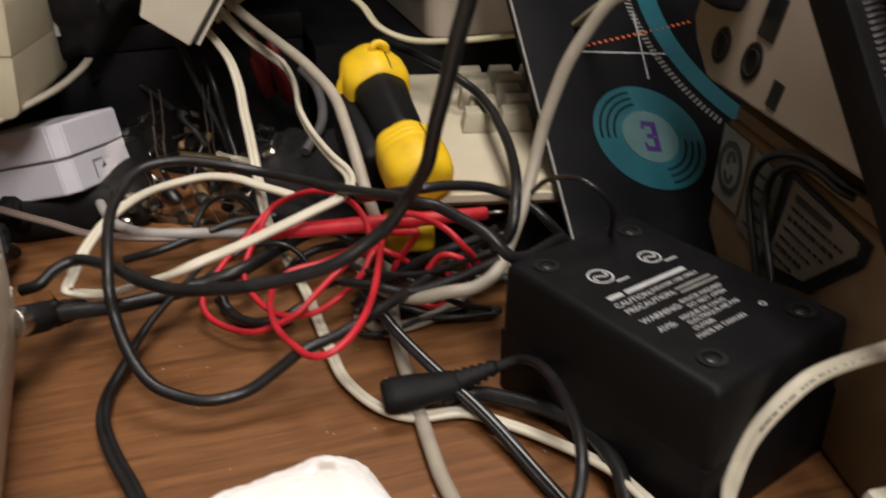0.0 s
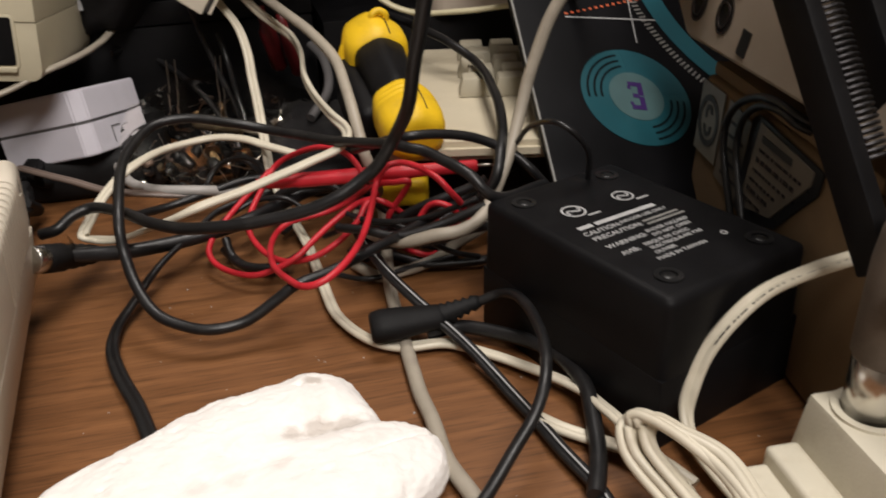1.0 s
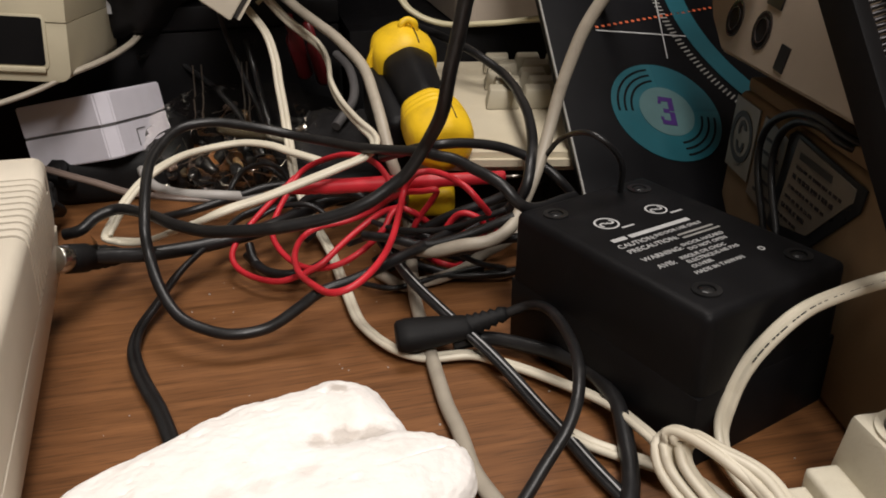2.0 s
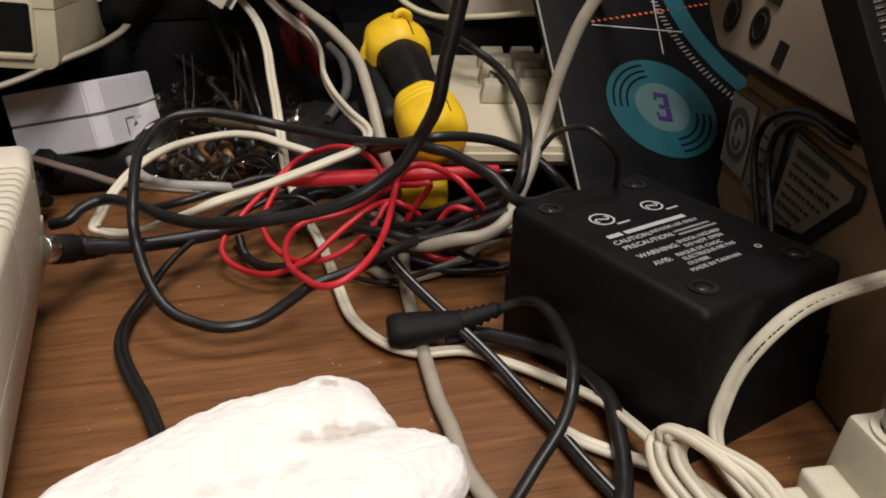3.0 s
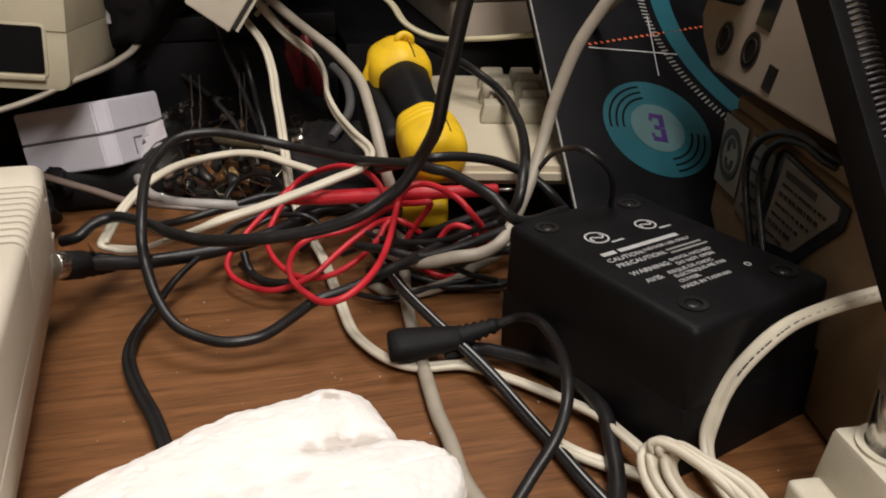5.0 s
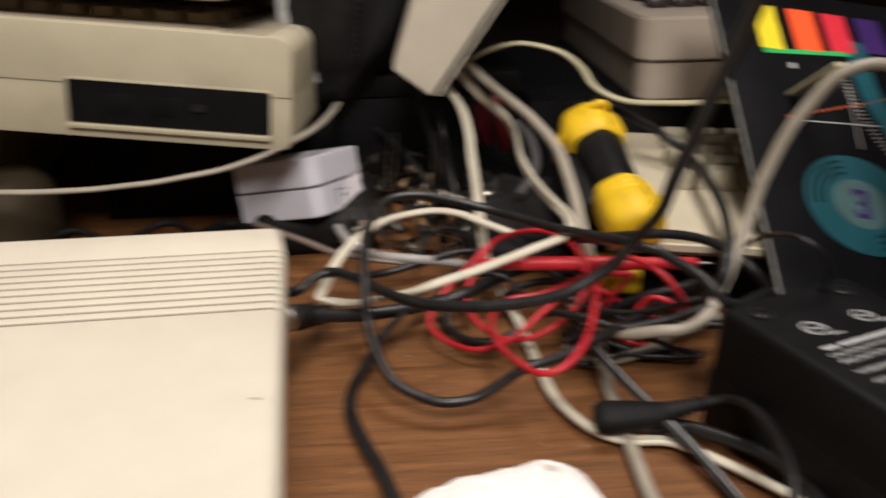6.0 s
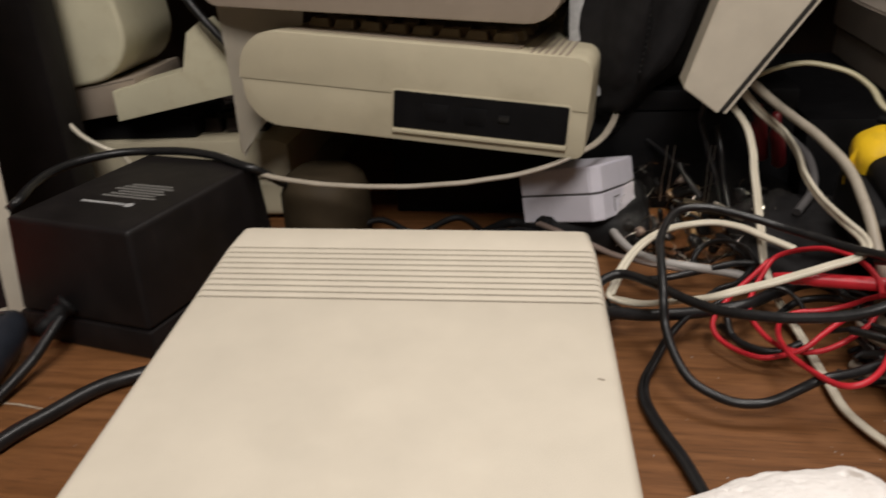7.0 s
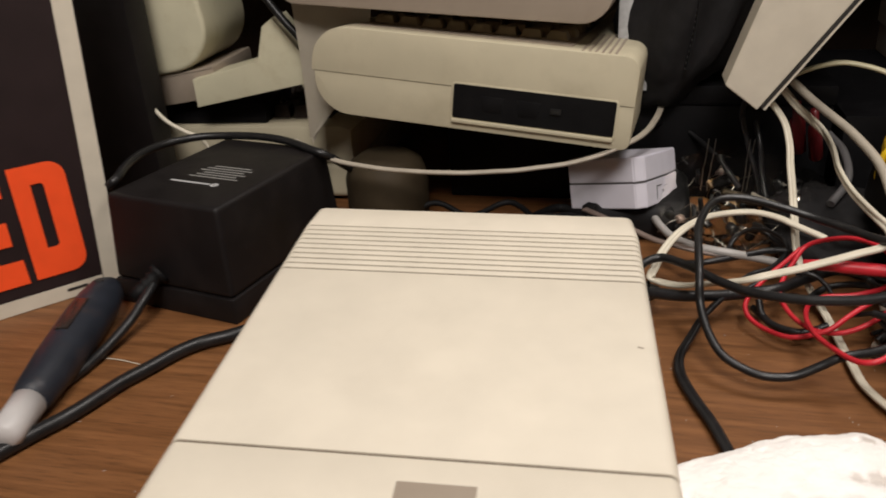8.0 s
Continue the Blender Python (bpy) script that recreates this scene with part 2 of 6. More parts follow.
KEY_TAN = material("tan_keycap", (0.33, 0.26, 0.16), 0.5, vary=0.08, scale=60)
KEY_CREAM = material("cream_keycap", (0.40, 0.36, 0.27), 0.5, vary=0.06, scale=60)
CLEAR = material("clear_bag_film", (0.92, 0.88, 0.80), 0.12, vary=0.02, transmission=1.0, ior=1.06)
AMBER = material("amber_film", (0.042, 0.031, 0.018), 0.65, vary=0.2, scale=40, shine=0.2)
BODY_RED = material("red_component", (0.10, 0.008, 0.010), 0.35)
BODY_TAN = material("tan_component", (0.22, 0.14, 0.07), 0.4)
FABRIC = material("black_nylon", (0.013, 0.012, 0.0125), 0.7, vary=0.25, scale=120, bump=0.8, bump_scale=1300, shine=0.3)
WALL_PAINT = material("wall_paint", (0.58, 0.52, 0.45), 0.8, vary=0.05, scale=6, bump=0.2, bump_scale=200)
CEILING_PAINT = material("ceiling_paint", (0.78, 0.75, 0.71), 0.85, vary=0.04, scale=6, bump=0.2, bump_scale=200)
CARPET = material("floor_carpet", (0.12, 0.10, 0.08), 0.95, vary=0.2, scale=80, bump=0.6, bump_scale=400)


# ---- building helpers ----
def smooth(bm, angle=40):
    for f in bm.faces:
        f.smooth = True
    lim = radians(angle)
    for e in bm.edges:
        if len(e.link_faces) == 2 and e.calc_face_angle(0) > lim:
            e.smooth = False


def part(name, bm, mat, parent=None, label="", m=None):
    me = bpy.data.meshes.new(name)
    smooth(bm)
    bm.to_mesh(me)
    bm.free()
    me.materials.append(mat)
    ob = new(name, me)
    if parent:
        ob.parent = parent
    if m is not None:
        ob.matrix_basis = m
    if label:
        ob["label"] = label
    return ob


def thing(name, m, label, category, group="", kind=""):
    ob = new(name)
    ob.empty_display_size = 0.02
    ob.matrix_basis = m
    return tagged(ob, label, category, group, kind)


def box(x0, x1, y0, y1, z0, z1, bevel=0.0, segs=2):
    bm = bmesh.new()
    bmesh.ops.create_cube(bm, size=1, matrix=Matrix.LocRotScale(((x0 + x1) / 2, (y0 + y1) / 2, (z0 + z1) / 2), None, (x1 - x0, y1 - y0, z1 - z0)))
    if bevel:
        bmesh.ops.bevel(bm, geom=bm.edges[:], offset=bevel, segments=segs, profile=0.6, affect="EDGES")
    return bm


def taper_box(w, d, h, top, bevel, segs=3):
    """A box from z = 0 to h whose upper face is smaller by top on every side."""
    bm = bmesh.new()
    bmesh.ops.create_cube(bm, size=1, matrix=Matrix.LocRotScale((0, 0, h / 2), None, (w, d, h)))
    for v in bm.verts:
        if v.co.z > h / 2:
            v.co.x -= math.copysign(top, v.co.x)
            v.co.y -= math.copysign(top, v.co.y)
    bmesh.ops.bevel(bm, geom=bm.edges[:], offset=bevel, segments=segs, profile=0.6, affect="EDGES")
    return bm


def prism(outline, y0, y1, bevel=0.0, segs=2):
    """An outline in x and z, drawn out from y0 to y1."""
    bm = bmesh.new()
    f = bm.faces.new([bm.verts.new((x, y0, z)) for x, z in outline])
    r = bmesh.ops.extrude_face_region(bm, geom=[f])
    bmesh.ops.translate(bm, vec=(0, y1 - y0, 0), verts=[g for g in r["geom"] if isinstance(g, bmesh.types.BMVert)])
    bmesh.ops.recalc_face_normals(bm, faces=bm.faces[:])
    if bevel:
        rim = [e for e in bm.edges if abs(e.verts[0].co.y - e.verts[1].co.y) < 1e-6]
        bmesh.ops.bevel(bm, geom=rim, offset=bevel, segments=segs, profile=0.6, affect="EDGES")
    return bm


def upright(outline, z0, z1, bevel=0.0):
    """An outline in x and y, drawn out from z0 to z1."""
    bm = bmesh.new()
    f = bm.faces.new([bm.verts.new((x, y, z0)) for x, y in outline])
    r = bmesh.ops.extrude_face_region(bm, geom=[f])
    bmesh.ops.translate(bm, vec=(0, 0, z1 - z0), verts=[g for g in r["geom"] if isinstance(g, bmesh.types.BMVert)])
    bmesh.ops.recalc_face_normals(bm, faces=bm.faces[:])
    if bevel:
        bmesh.ops.bevel(bm, geom=bm.edges[:], offset=bevel, segments=2, affect="EDGES")
    return bm


def hollow(outer, inner, z0, z1):
    """A flat plate between two outlines of as many points each."""
    bm = bmesh.new()
    n = len(outer)
    cols = [[bm.verts.new((x, y, z)) for x, y, z in ((*o, z0), (*i, z0), (*i, z1), (*o, z1))] for o, i in zip(outer, inner)]
    for k in range(n):
        a, b = cols[k], cols[(k + 1) % n]
        for j in range(4):
            bm.faces.new((a[j], b[j], b[(j + 1) % 4], a[(j + 1) % 4]))
    bmesh.ops.recalc_face_normals(bm, faces=bm.faces[:])
    return bm


def rounded(x0, x1, z0, z1, radii, steps=5):
    """Outline of a rectangle with its own radius at each corner: lower left, lower right, upper right, upper left."""
    pts = []
    for (cx, cz, sx, sz, a0), r in zip(((x0, z0, 1, 1, 180), (x1, z0, -1, 1, 270), (x1, z1, -1, -1, 0), (x0, z1, 1, -1, 90)), radii):
        for i in range(steps + 1):
            a = radians(a0 + 90 * i / steps)
            pts.append((cx + sx * r + r * math.cos(a), cz + sz * r + r * math.sin(a)))
    return pts


def cylinder(r0, r1, z0, z1, n=24, bevel=0.0):
    bm = bmesh.new()
    bmesh.ops.create_cone(bm, cap_ends=True, segments=n, radius1=r0, radius2=r1, depth=z1 - z0, matrix=Matrix.Translation((0, 0, (z0 + z1) / 2)))
    if bevel:
        rim = [e for e in bm.edges if abs(e.verts[0].co.z - e.verts[1].co.z) < 1e-6]
        bmesh.ops.bevel(bm, geom=rim, offset=bevel, segments=2, affect="EDGES")
    return bm


def lathe(profile, n=24):
    """Turn a profile of (radius, z) about z."""
    bm = bmesh.new()
    rings = [[bm.verts.new((r * math.cos(2 * math.pi * i / n), r * math.sin(2 * math.pi * i / n), z)) for i in range(n)] for r, z in profile]
    for a, b in zip(rings, rings[1:]):
        for i in range(n):
            bm.faces.new((a[i], a[(i + 1) % n], b[(i + 1) % n], b[i]))
    bm.faces.new(rings[0][::-1])
    bm.faces.new(rings[-1])
    return bm


def ring(r0, r1, h, n=48, a0=0, a1=360):
    """A flat ring, or a stretch of one, of height h."""
    bm = bmesh.new()
    full = a1 - a0 >= 360
    cols = []
    for i in range(n if full else n + 1):
        a = radians(a0 + (a1 - a0) * i / n)
        cols.append([bm.verts.new((r * math.cos(a), r * math.sin(a), z)) for r, z in ((r0, 0), (r1, 0), (r1, h), (r0, h))])
    for i in range(n):
        a, b = cols[i], cols[(i + 1) % len(cols)]
        for j in range(4):
            bm.faces.new((a[j], b[j], b[(j + 1) % 4], a[(j + 1) % 4]))
    if not full:
        bm.faces.new(cols[0])
        bm.faces.new(cols[-1][::-1])
    bmesh.ops.recalc_face_normals(bm, faces=bm.faces[:])
    return bm


def spline(points, per=7):
    """Points along a smooth line through the given ones."""
    p = [Vector(q) for q in points]
    p = [2 * p[0] - p[1]] + p + [2 * p[-1] - p[-2]]
    out = []
    for i in range(1, len(p) - 2):
        for k in range(per):
            t = k / per
            a, b, c, d = p[i - 1], p[i], p[i + 1], p[i + 2]
            out.append(0.5 * ((2 * b) + (c - a) * t + (2 * a - 5 * b + 4 * c - d) * t * t + (3 * b - a - 3 * c + d) * t ** 3))
    out.append(p[-2])
    return out


ROUND = [(math.cos(2 * math.pi * i / 10), math.sin(2 * math.pi * i / 10)) for i in range(10)]
# two conductors side by side, as wide as two circles
ZIP = [(0.95 + 0.98 * math.cos(radians(a)), 0.98 * math.sin(radians(a))) for a in range(-140, 141, 35)] + [(-0.95 + 0.98 * math.cos(radians(a)), 0.98 * math.sin(radians(a))) for a in range(40, 321, 35)]


def tube(points, radius, profile=ROUND, per=7, lay=Vector((0, 0, 1)), wobble=0.0, seed=0, roll=0.0, ease=0.0):
    """A cord of the given cross section along a smooth line."""
    line = spline(points, per)
    bm = bmesh.new()
    rings = []
    for i, q in enumerate(line):
        d = (line[min(i + 1, len(line) - 1)] - line[max(i - 1, 0)]).normalized()
        side = d.cross(lay)
        side = side.normalized() if side.length > 0.05 else Vector((1, 0, 0))
        up = side.cross(d)
        if roll:
            a = roll * (min(1.0, max(0.0, (i / len(line) - ease) / 0.12)) if ease else i / len(line))
            side, up = side * math.cos(a) + up * math.sin(a), up * math.cos(a) - side * math.sin(a)
        if wobble:
            q = q + noise.noise_vector(q * 40 + Vector((seed, 0, 0))) * wobble
        rings.append([bm.verts.new(q + radius * (side * u + up * v)) for u, v in profile])
    n = len(profile)
    for a, b in zip(rings, rings[1:]):
        for i in range(n):
            bm.faces.new((a[i], a[(i + 1) % n], b[(i + 1) % n], b[i]))
    bm.faces.new(rings[0][::-1])
    bm.faces.new(rings[-1])
    bmesh.ops.recalc_face_normals(bm, faces=bm.faces[:])
    return bm


def cord(name, points, radius, mat, label, category="cable", group="", profile=ROUND, roll=0.0, lay=(0, 0, 1), wobble=0.0006, seed=0, ease=0.0):
    ob = part(name, tube(points, radius, profile, roll=roll, lay=Vector(lay), wobble=wobble, seed=seed, ease=ease), mat)
    return tagged(ob, label, category, group)


def writing(name, body, size, mat, parent, m, label="", depth=0.00012, squeeze=1.0, heavy=0.0):
    """Raised print in the built-in font, as a mesh."""
    cu = bpy.data.curves.new("print", "FONT")
    cu.body, cu.size, cu.extrude = body, size, depth
    cu.resolution_u, cu.offset = (3 if size < 0.02 else 12), heavy
    tmp = bpy.data.objects.new("print", cu)
    scene.collection.objects.link(tmp)
    bpy.context.view_layer.update()
    me = bpy.data.meshes.new_from_object(tmp.evaluated_get(bpy.context.evaluated_depsgraph_get()))
    bpy.data.objects.remove(tmp)
    bpy.data.curves.remove(cu)
    me.materials.clear()
    me.materials.append(mat)
    ob = new(name, me)
    ob.parent = parent
    ob.matrix_basis = m @ Matrix.Diagonal((squeeze, 1, 1, 1))
    if label:
        ob["label"] = label
    return ob


def frame_of(origin, right, up):
    """A pose whose x axis runs along right, y along up, z out of the face."""
    x = Vector(right).normalized()
    z = x.cross(Vector(up)).normalized()
    y = z.cross(x)
    return Matrix(((x.x, y.x, z.x, origin[0]), (x.y, y.y, z.y, origin[1]), (x.z, y.z, z.z, origin[2]), (0, 0, 0, 1)))


def aim(a, b):
    """A pose at a whose z axis points at b."""
    return Matrix.Translation(a) @ (Vector(b) - Vector(a)).to_track_quat("Z", "Y").to_matrix().to_4x4()


# ---- the room and the desk ----
def wall(name, x0, x1, y0, y1, z0, z1, mat, label):
    return tagged(part(name, box(x0, x1, y0, y1, z0, z1), mat), label, "wall", kind="structure")


tagged(part("floor", box(-2.0, 2.0, -2.4, 1.3, -0.80, -0.75), CARPET), "dark brown carpeted floor under the desk", "floor", kind="structure")
tagged(part("ceiling", box(-2.0, 2.0, -2.4, 1.3, 1.75, 1.80), CEILING_PAINT), "plain off-white ceiling of the room", "ceiling", kind="structure")
wall("wall_north", -2.0, 2.0, 1.2, 1.3, -0.75, 1.75, WALL_PAINT, "plain beige wall behind the desk")
wall("wall_south", -2.0, 2.0, -2.4, -2.3, -0.75, 1.75, WALL_PAINT, "plain beige wall of the room")
wall("wall_west", -2.0, -1.9, -2.3, 1.2, -0.75, 1.75, WALL_PAINT, "plain beige side wall of the room")
wall("wall_east", 1.9, 2.0, -2.3, 1.2, -0.75, 1.75, WALL_PAINT, "plain beige side wall of the room")

desk = thing("desk", pose(0, 0, 0), "brown wood-grain desk with scratches and dust", "desk")
part("desktop", box(-1.0, 0.85, -0.12, 0.98, -0.03, 0.0, 0.002), WOOD, desk)
for x in (-0.98, 0.79):
    part("side_panel", box(x, x + 0.03, -0.08, 0.95, -0.75, -0.03, 0.001), DARK_WOOD, desk)
# added tall and dark so the lit wall neither shows nor reflects
part("dark_backing", box(-1.0, 0.85, 0.955, 0.985, 0.004, 1.25, 0.001), DARK_WOOD, desk, "dark panel added behind the desk to hide the bright wall")
# unseen shelf and its sides, added to keep lamp light off the rear
part("shade_shelf", box(-0.978, 0.828, 0.43, 0.952, 0.40, 0.42, 0.001), DARK_WOOD, desk, "unseen shelf added to shade the rear of the desk")
for x in (-1.0, 0.83):
    part("shade_shelf_side", box(x, x + 0.02, 0.43, 0.952, 0.004, 0.42, 0.001), DARK_WOOD, desk)

# ---- disk drive ----
def disk_drive():
    place = pose(-0.2652, 0.2778, 0.0046, 3.12, 1.94, 5.29)
    d = thing("disk_drive", place, "cream plastic disk drive with ribbed rear vents, on the desk", "disk drive")
    W, L, H = 0.1925, 0.252, 0.0775
    low, mid = 0.0225, 0.047

    def across(inset=0.0, top=H, corner=0.0050):
        """Cross section of the lid: sides that lean a little, shoulders rounded."""
        pts = rounded(inset, W - inset, mid + 0.0008, top, (0.0004, 0.0004, corner, corner), 5)
        return [(x + (0.0014 if x < W / 2 else -0.0014) * (top - z) / (top - mid), z) for x, z in pts]

    base = [(0.0034, low + 0.002), (0.0052, low), (W - 0.0052, low), (W - 0.0034, low + 0.002), (W - 0.0008, mid - 0.0004), (W - 0.0018, mid + 0.0002), (0.0018, mid + 0.0002), (0.0008, mid - 0.0004)]
    cuts = []
    y = -0.0228
    for i in range(10):
        cuts.append((y, y - 0.0014))
        y -= 0.00552

    def round_rear(bm, back):
        """Draw the upright corners at the rear in to a rounded plan."""
        for v in bm.verts:
            depth = v.co.y + 0.005 - back
            if depth > 0 and min(v.co.x, W - v.co.x) < 0.012:
                v.co.x += (0.005 - math.sqrt(max(0.0, 0.005 ** 2 - depth ** 2))) * (1 if v.co.x < W / 2 else -1)
        return bm

    part("lid", round_rear(prism(across(), cuts[0][0], 0.0, 0.0012), 0.0), CREAM, d)
    part("lower_shell", round_rear(prism(base, -L + 0.001, -0.0025, 0.0016, 3), -0.0025), CREAM, d)
    for (a, b), (c, e) in zip(cuts, cuts[1:]):
        part("vent_rib", prism(across(), c, b, 0.0005), CREAM, d)
    part("lid_panel", prism(across(), -0.2066, cuts[-1][1], 0.0007), CREAM, d, "broad smooth yellowed lid")
    part("front_lid", prism(across(), -L, -0.2078, 0.0012), CREAM, d)
    flank = [(0.0017, mid + 0.001), (W - 0.0017, mid + 0.001), (W - 0.0007, H - 0.0100), (W - 0.0045, H - 0.0092), (0.0045, H - 0.0092), (0.0007, H - 0.0100)]
    part("vent_wall", prism(flank, -0.0765, -0.014), CREAM, d)
    # shallow floors, painted dark where deep grooves would be in shade
    part("vent_floor", prism(across(0.0005, H - 0.0007, 0.0050), -0.0765, -0.014), GROOVE_SHADE, d)
    part("seam_floor", prism(across(0.0005, H - 0.0007, 0.0050), -0.2110, -0.2036), GROOVE_SHADE, d)
    # raised patch; taupe stands for the shade inside the recessed notch
    part("disk_notch", box(0.0920, 0.1210, -L - 0.0012, -0.2200, H - 0.012, H + 0.0003, 0.0003), TAUPE, d, "finger notch at the disk slot, its shade painted taupe")
    part("lid_scuff", upright([(0.1826, -0.1300), (0.1846, -0.1310), (0.1856, -0.1306), (0.1834, -0.1294)], H + 0.00005, H + 0.0002), TAUPE, d, "small brown scuff")
    for x in (0.03, 0.16):
        for yy in (-0.03, -0.22):
            reach = (place @ Vector((x, yy, 0.0))).z
            part("rubber_foot", cylinder(0.006, 0.007, -reach, low + 0.001, 16), RUBBER, d, m=Matrix.Translation((x, yy, 0)))
    part("rear_connector", box(0.135, 0.186, 0.0005, 0.012, H - 0.036, H - 0.006, 0.001), BLUE, d, "dark blue rear connector")
    return d


disk_drive()


# ---- keyboard computers ----
def keys(parent, x0, z, y0, nx, ny, mat, pitch=0.019, size=0.0165, tall=0.008):
    me = None
    for j in range(ny):
        for i in range(nx):
            m = Matrix.Translation((x0 + pitch * i + 0.004 * (j % 2), y0 + pitch * j, z))
            if me is None:
                bm = taper_box(size, size, tall, 0.0024, 0.0012, 2)
                for v in bm.verts:
                    if v.co.z > tall * 0.9:
                        v.co.z -= 0.0012 * max(0.0, 1 - (v.co.x ** 2 + v.co.y ** 2) / 0.00004)
                k = part("keycap", bm, mat, parent, m=m)
                me = k.data
            else:
                k = new("keycap", me)
                k.parent, k.matrix_basis = parent, m


def side_computer():
    """A keyboard computer seen from its end, with the port recess, lying over other things."""
    c = thing("keyboard_computer", pose(-0.303, 0.409, 0.1035, -4, 5.6, -4), "cream keyboard computer with a black port recess, propped aslant", "computer")
    W, H = 0.2265, 0.0635
    part("bottom_shell", prism(rounded(-0.0095, W, 0.0, 0.03015, (0.0285, 0.006, 0.0005, 0.0005), 8), 0.0005, 0.40, 0.0004), BEIGE, c)
    part("top_shell", prism(rounded(-0.0115, W, 0.0303, H, (0.0003, 0.0003, 0.010, 0.026), 8), 0.0, 0.40, 0.0005), BEIGE, c)
    rim = part("port_frame", prism(rounded(0.0975, 0.2165, 0.0062, 0.0340, (0.003,) * 4), -0.0004, 0.0036, 0.0004), BEIGE, c)
    part("port_recess", prism(rounded(0.0995, 0.2148, 0.0085, 0.0328, (0.0015,) * 4), -0.0008, 0.006), BLACK, c, "black recess with connectors")
    part("port_lip", box(0.0990, 0.2150, -0.0022, 0.0, 0.0050, 0.0078, 0.0008), BEIGE, c, "pale lip under the recess")
    for x, w in ((0.12, 0.017), (0.146, 0.017)):
        part("joystick_port", prism([(x, 0.026), (x + 0.002, 0.015), (x + w - 0.002, 0.015), (x + w, 0.026)], -0.0012, -0.0006, 0.0002), BLACK, c)
    part("power_switch", box(0.170, 0.1775, -0.0022, -0.001, 0.019, 0.0235, 0.0006), BLACK_TRIM, c)
    for i in range(6):
        part("vent_slot", box(0.1855 + 0.0045 * i, 0.1872 + 0.0045 * i, 0.006, 0.10, H - 0.001, H + 0.0005), TAUPE, c)
    part("keyboard_well", box(0.018, 0.178, 0.018, 0.39, H - 0.002, H + 0.0008), TAUPE, c)
    keys(c, 0.03, H + 0.0006, 0.048, 8, 12, KEY_TAN, tall=0.006)
    return c


side_computer()


def stacked_case():
    c = thing("computer_case", pose(-0.335, 0.421, 0.182, -4, 4.6, -2), "beige rounded computer case stacked on the keyboard computer", "computer")
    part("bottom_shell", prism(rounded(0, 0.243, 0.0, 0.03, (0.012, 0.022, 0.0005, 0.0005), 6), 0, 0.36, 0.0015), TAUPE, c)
    part("top_shell", prism(rounded(0, 0.243, 0.0306, 0.075, (0.0005, 0.0005, 0.02, 0.02), 6), 0, 0.36, 0.002), BEIGE, c)
    return c


stacked_case()


def dark_key_computer():
    c = thing("keyboard_computer", pose(-0.60, 0.472, 0.0, 0, 0, 2), "beige keyboard computer with glossy dark keys, under other cases", "computer")
    part("bottom_shell", box(0, 0.288, 0, 0.21, 0.004, 0.036, 0.006, 3), BEIGE, c)
    part("top_shell", prism([(0.0, 0.0365), (0.288, 0.0365), (0.288, 0.066), (0.278, 0.07), (0.01, 0.07), (0.0, 0.066)], 0.0, 0.21, 0.003), BEIGE, c)
    keys(c, 0.141, 0.0705, 0.03, 7, 5, KEY_BROWN, tall=0.012)
    return c


dark_key_computer()


def breadbin():
    """The far computer with dark keys, behind the screwdriver, its end towards the room."""
    c = thing("keyboard_computer", pose(0.152, 0.480, 0.0), "brownish beige keyboard computer with dark keys at the back", "computer")
    part("base_shell", upright(rounded(0.002, 0.158, 0.002, 0.258, (0.014, 0.014, 0.01, 0.01)), 0.0800, 0.1066, 0.0012), BROWNISH, c)
    part("top_shell", upright(rounded(0, 0.160, 0, 0.260, (0.016, 0.016, 0.01, 0.01)), 0.1070, 0.137, 0.0016), BROWNISH, c)
    part("seam", upright(rounded(0.003, 0.157, 0.003, 0.257, (0.014, 0.014, 0.01, 0.01)), 0.1060, 0.1080), KEY_BROWN, c, "dark seam round the case")
    # added block, black in place of the darkness below the case
    part("filler_block", box(-0.072, 0.158, 0.012, 0.255, 0.0, 0.0798, 0.001), BLACK, c, "black filler block added for the dark space beneath")
    keys(c, 0.026, 0.1372, 0.050, 6, 10, KEY_BROWN)
    return c


breadbin()


def pale_keyboard():
    c = thing("keyboard", pose(0.1176, 0.3008, 0.0, 0, 0, -14), "cream keyboard with pale keys, half hidden under the cables", "keyboard")
    # inset base; the shade under the shell is put into its black colour
    part("base", upright([(-0.020, 0.034), (0.040, 0.034), (0.088, 0.104), (0.088, 0.185), (-0.020, 0.185)], 0.0, 0.0452, 0.002), RUBBER, c, "base coloured black for the shade under the keyboard")
    part("top_shell", upright([(-0.032, 0.0), (0.050, 0.0), (0.100, 0.095), (0.100, 0.195), (-0.032, 0.195)], 0.0455, 0.055, 0.003), YELLOWED, c)
    keys(c, 0.0165, 0.0552, 0.084, 3, 5, KEY_CREAM, pitch=0.0205, size=0.0192, tall=0.0105)
    return c


pale_keyboard()

# thin cream sheet that narrows to a tip, behind the rounded end of the computer
sheet = bmesh.new()
rows = []
for i in range(13):
    t = i / 12
    left, right = -0.331 + 0.004 * t - 0.010 * t * t, -0.329 + 0.040 * min(1.0, t * 2.6) + 0.026 * t
    rows.append([sheet.verts.new((left + (right - left) * k / 8, 0.437 + 0.010 * math.sin(k / 8 * 2.6) * (0.3 + t) + 0.004 * t, 0.0705 + 0.150 * t + 0.004 * math.sin(k * 1.1))) for k in range(9)])
for a, b in zip(rows, rows[1:]):
    for k in range(8):
        sheet.faces.new((a[k], a[k + 1], b[k + 1], b[k]))
bmesh.ops.solidify(sheet, geom=sheet.faces[:], thickness=0.002)
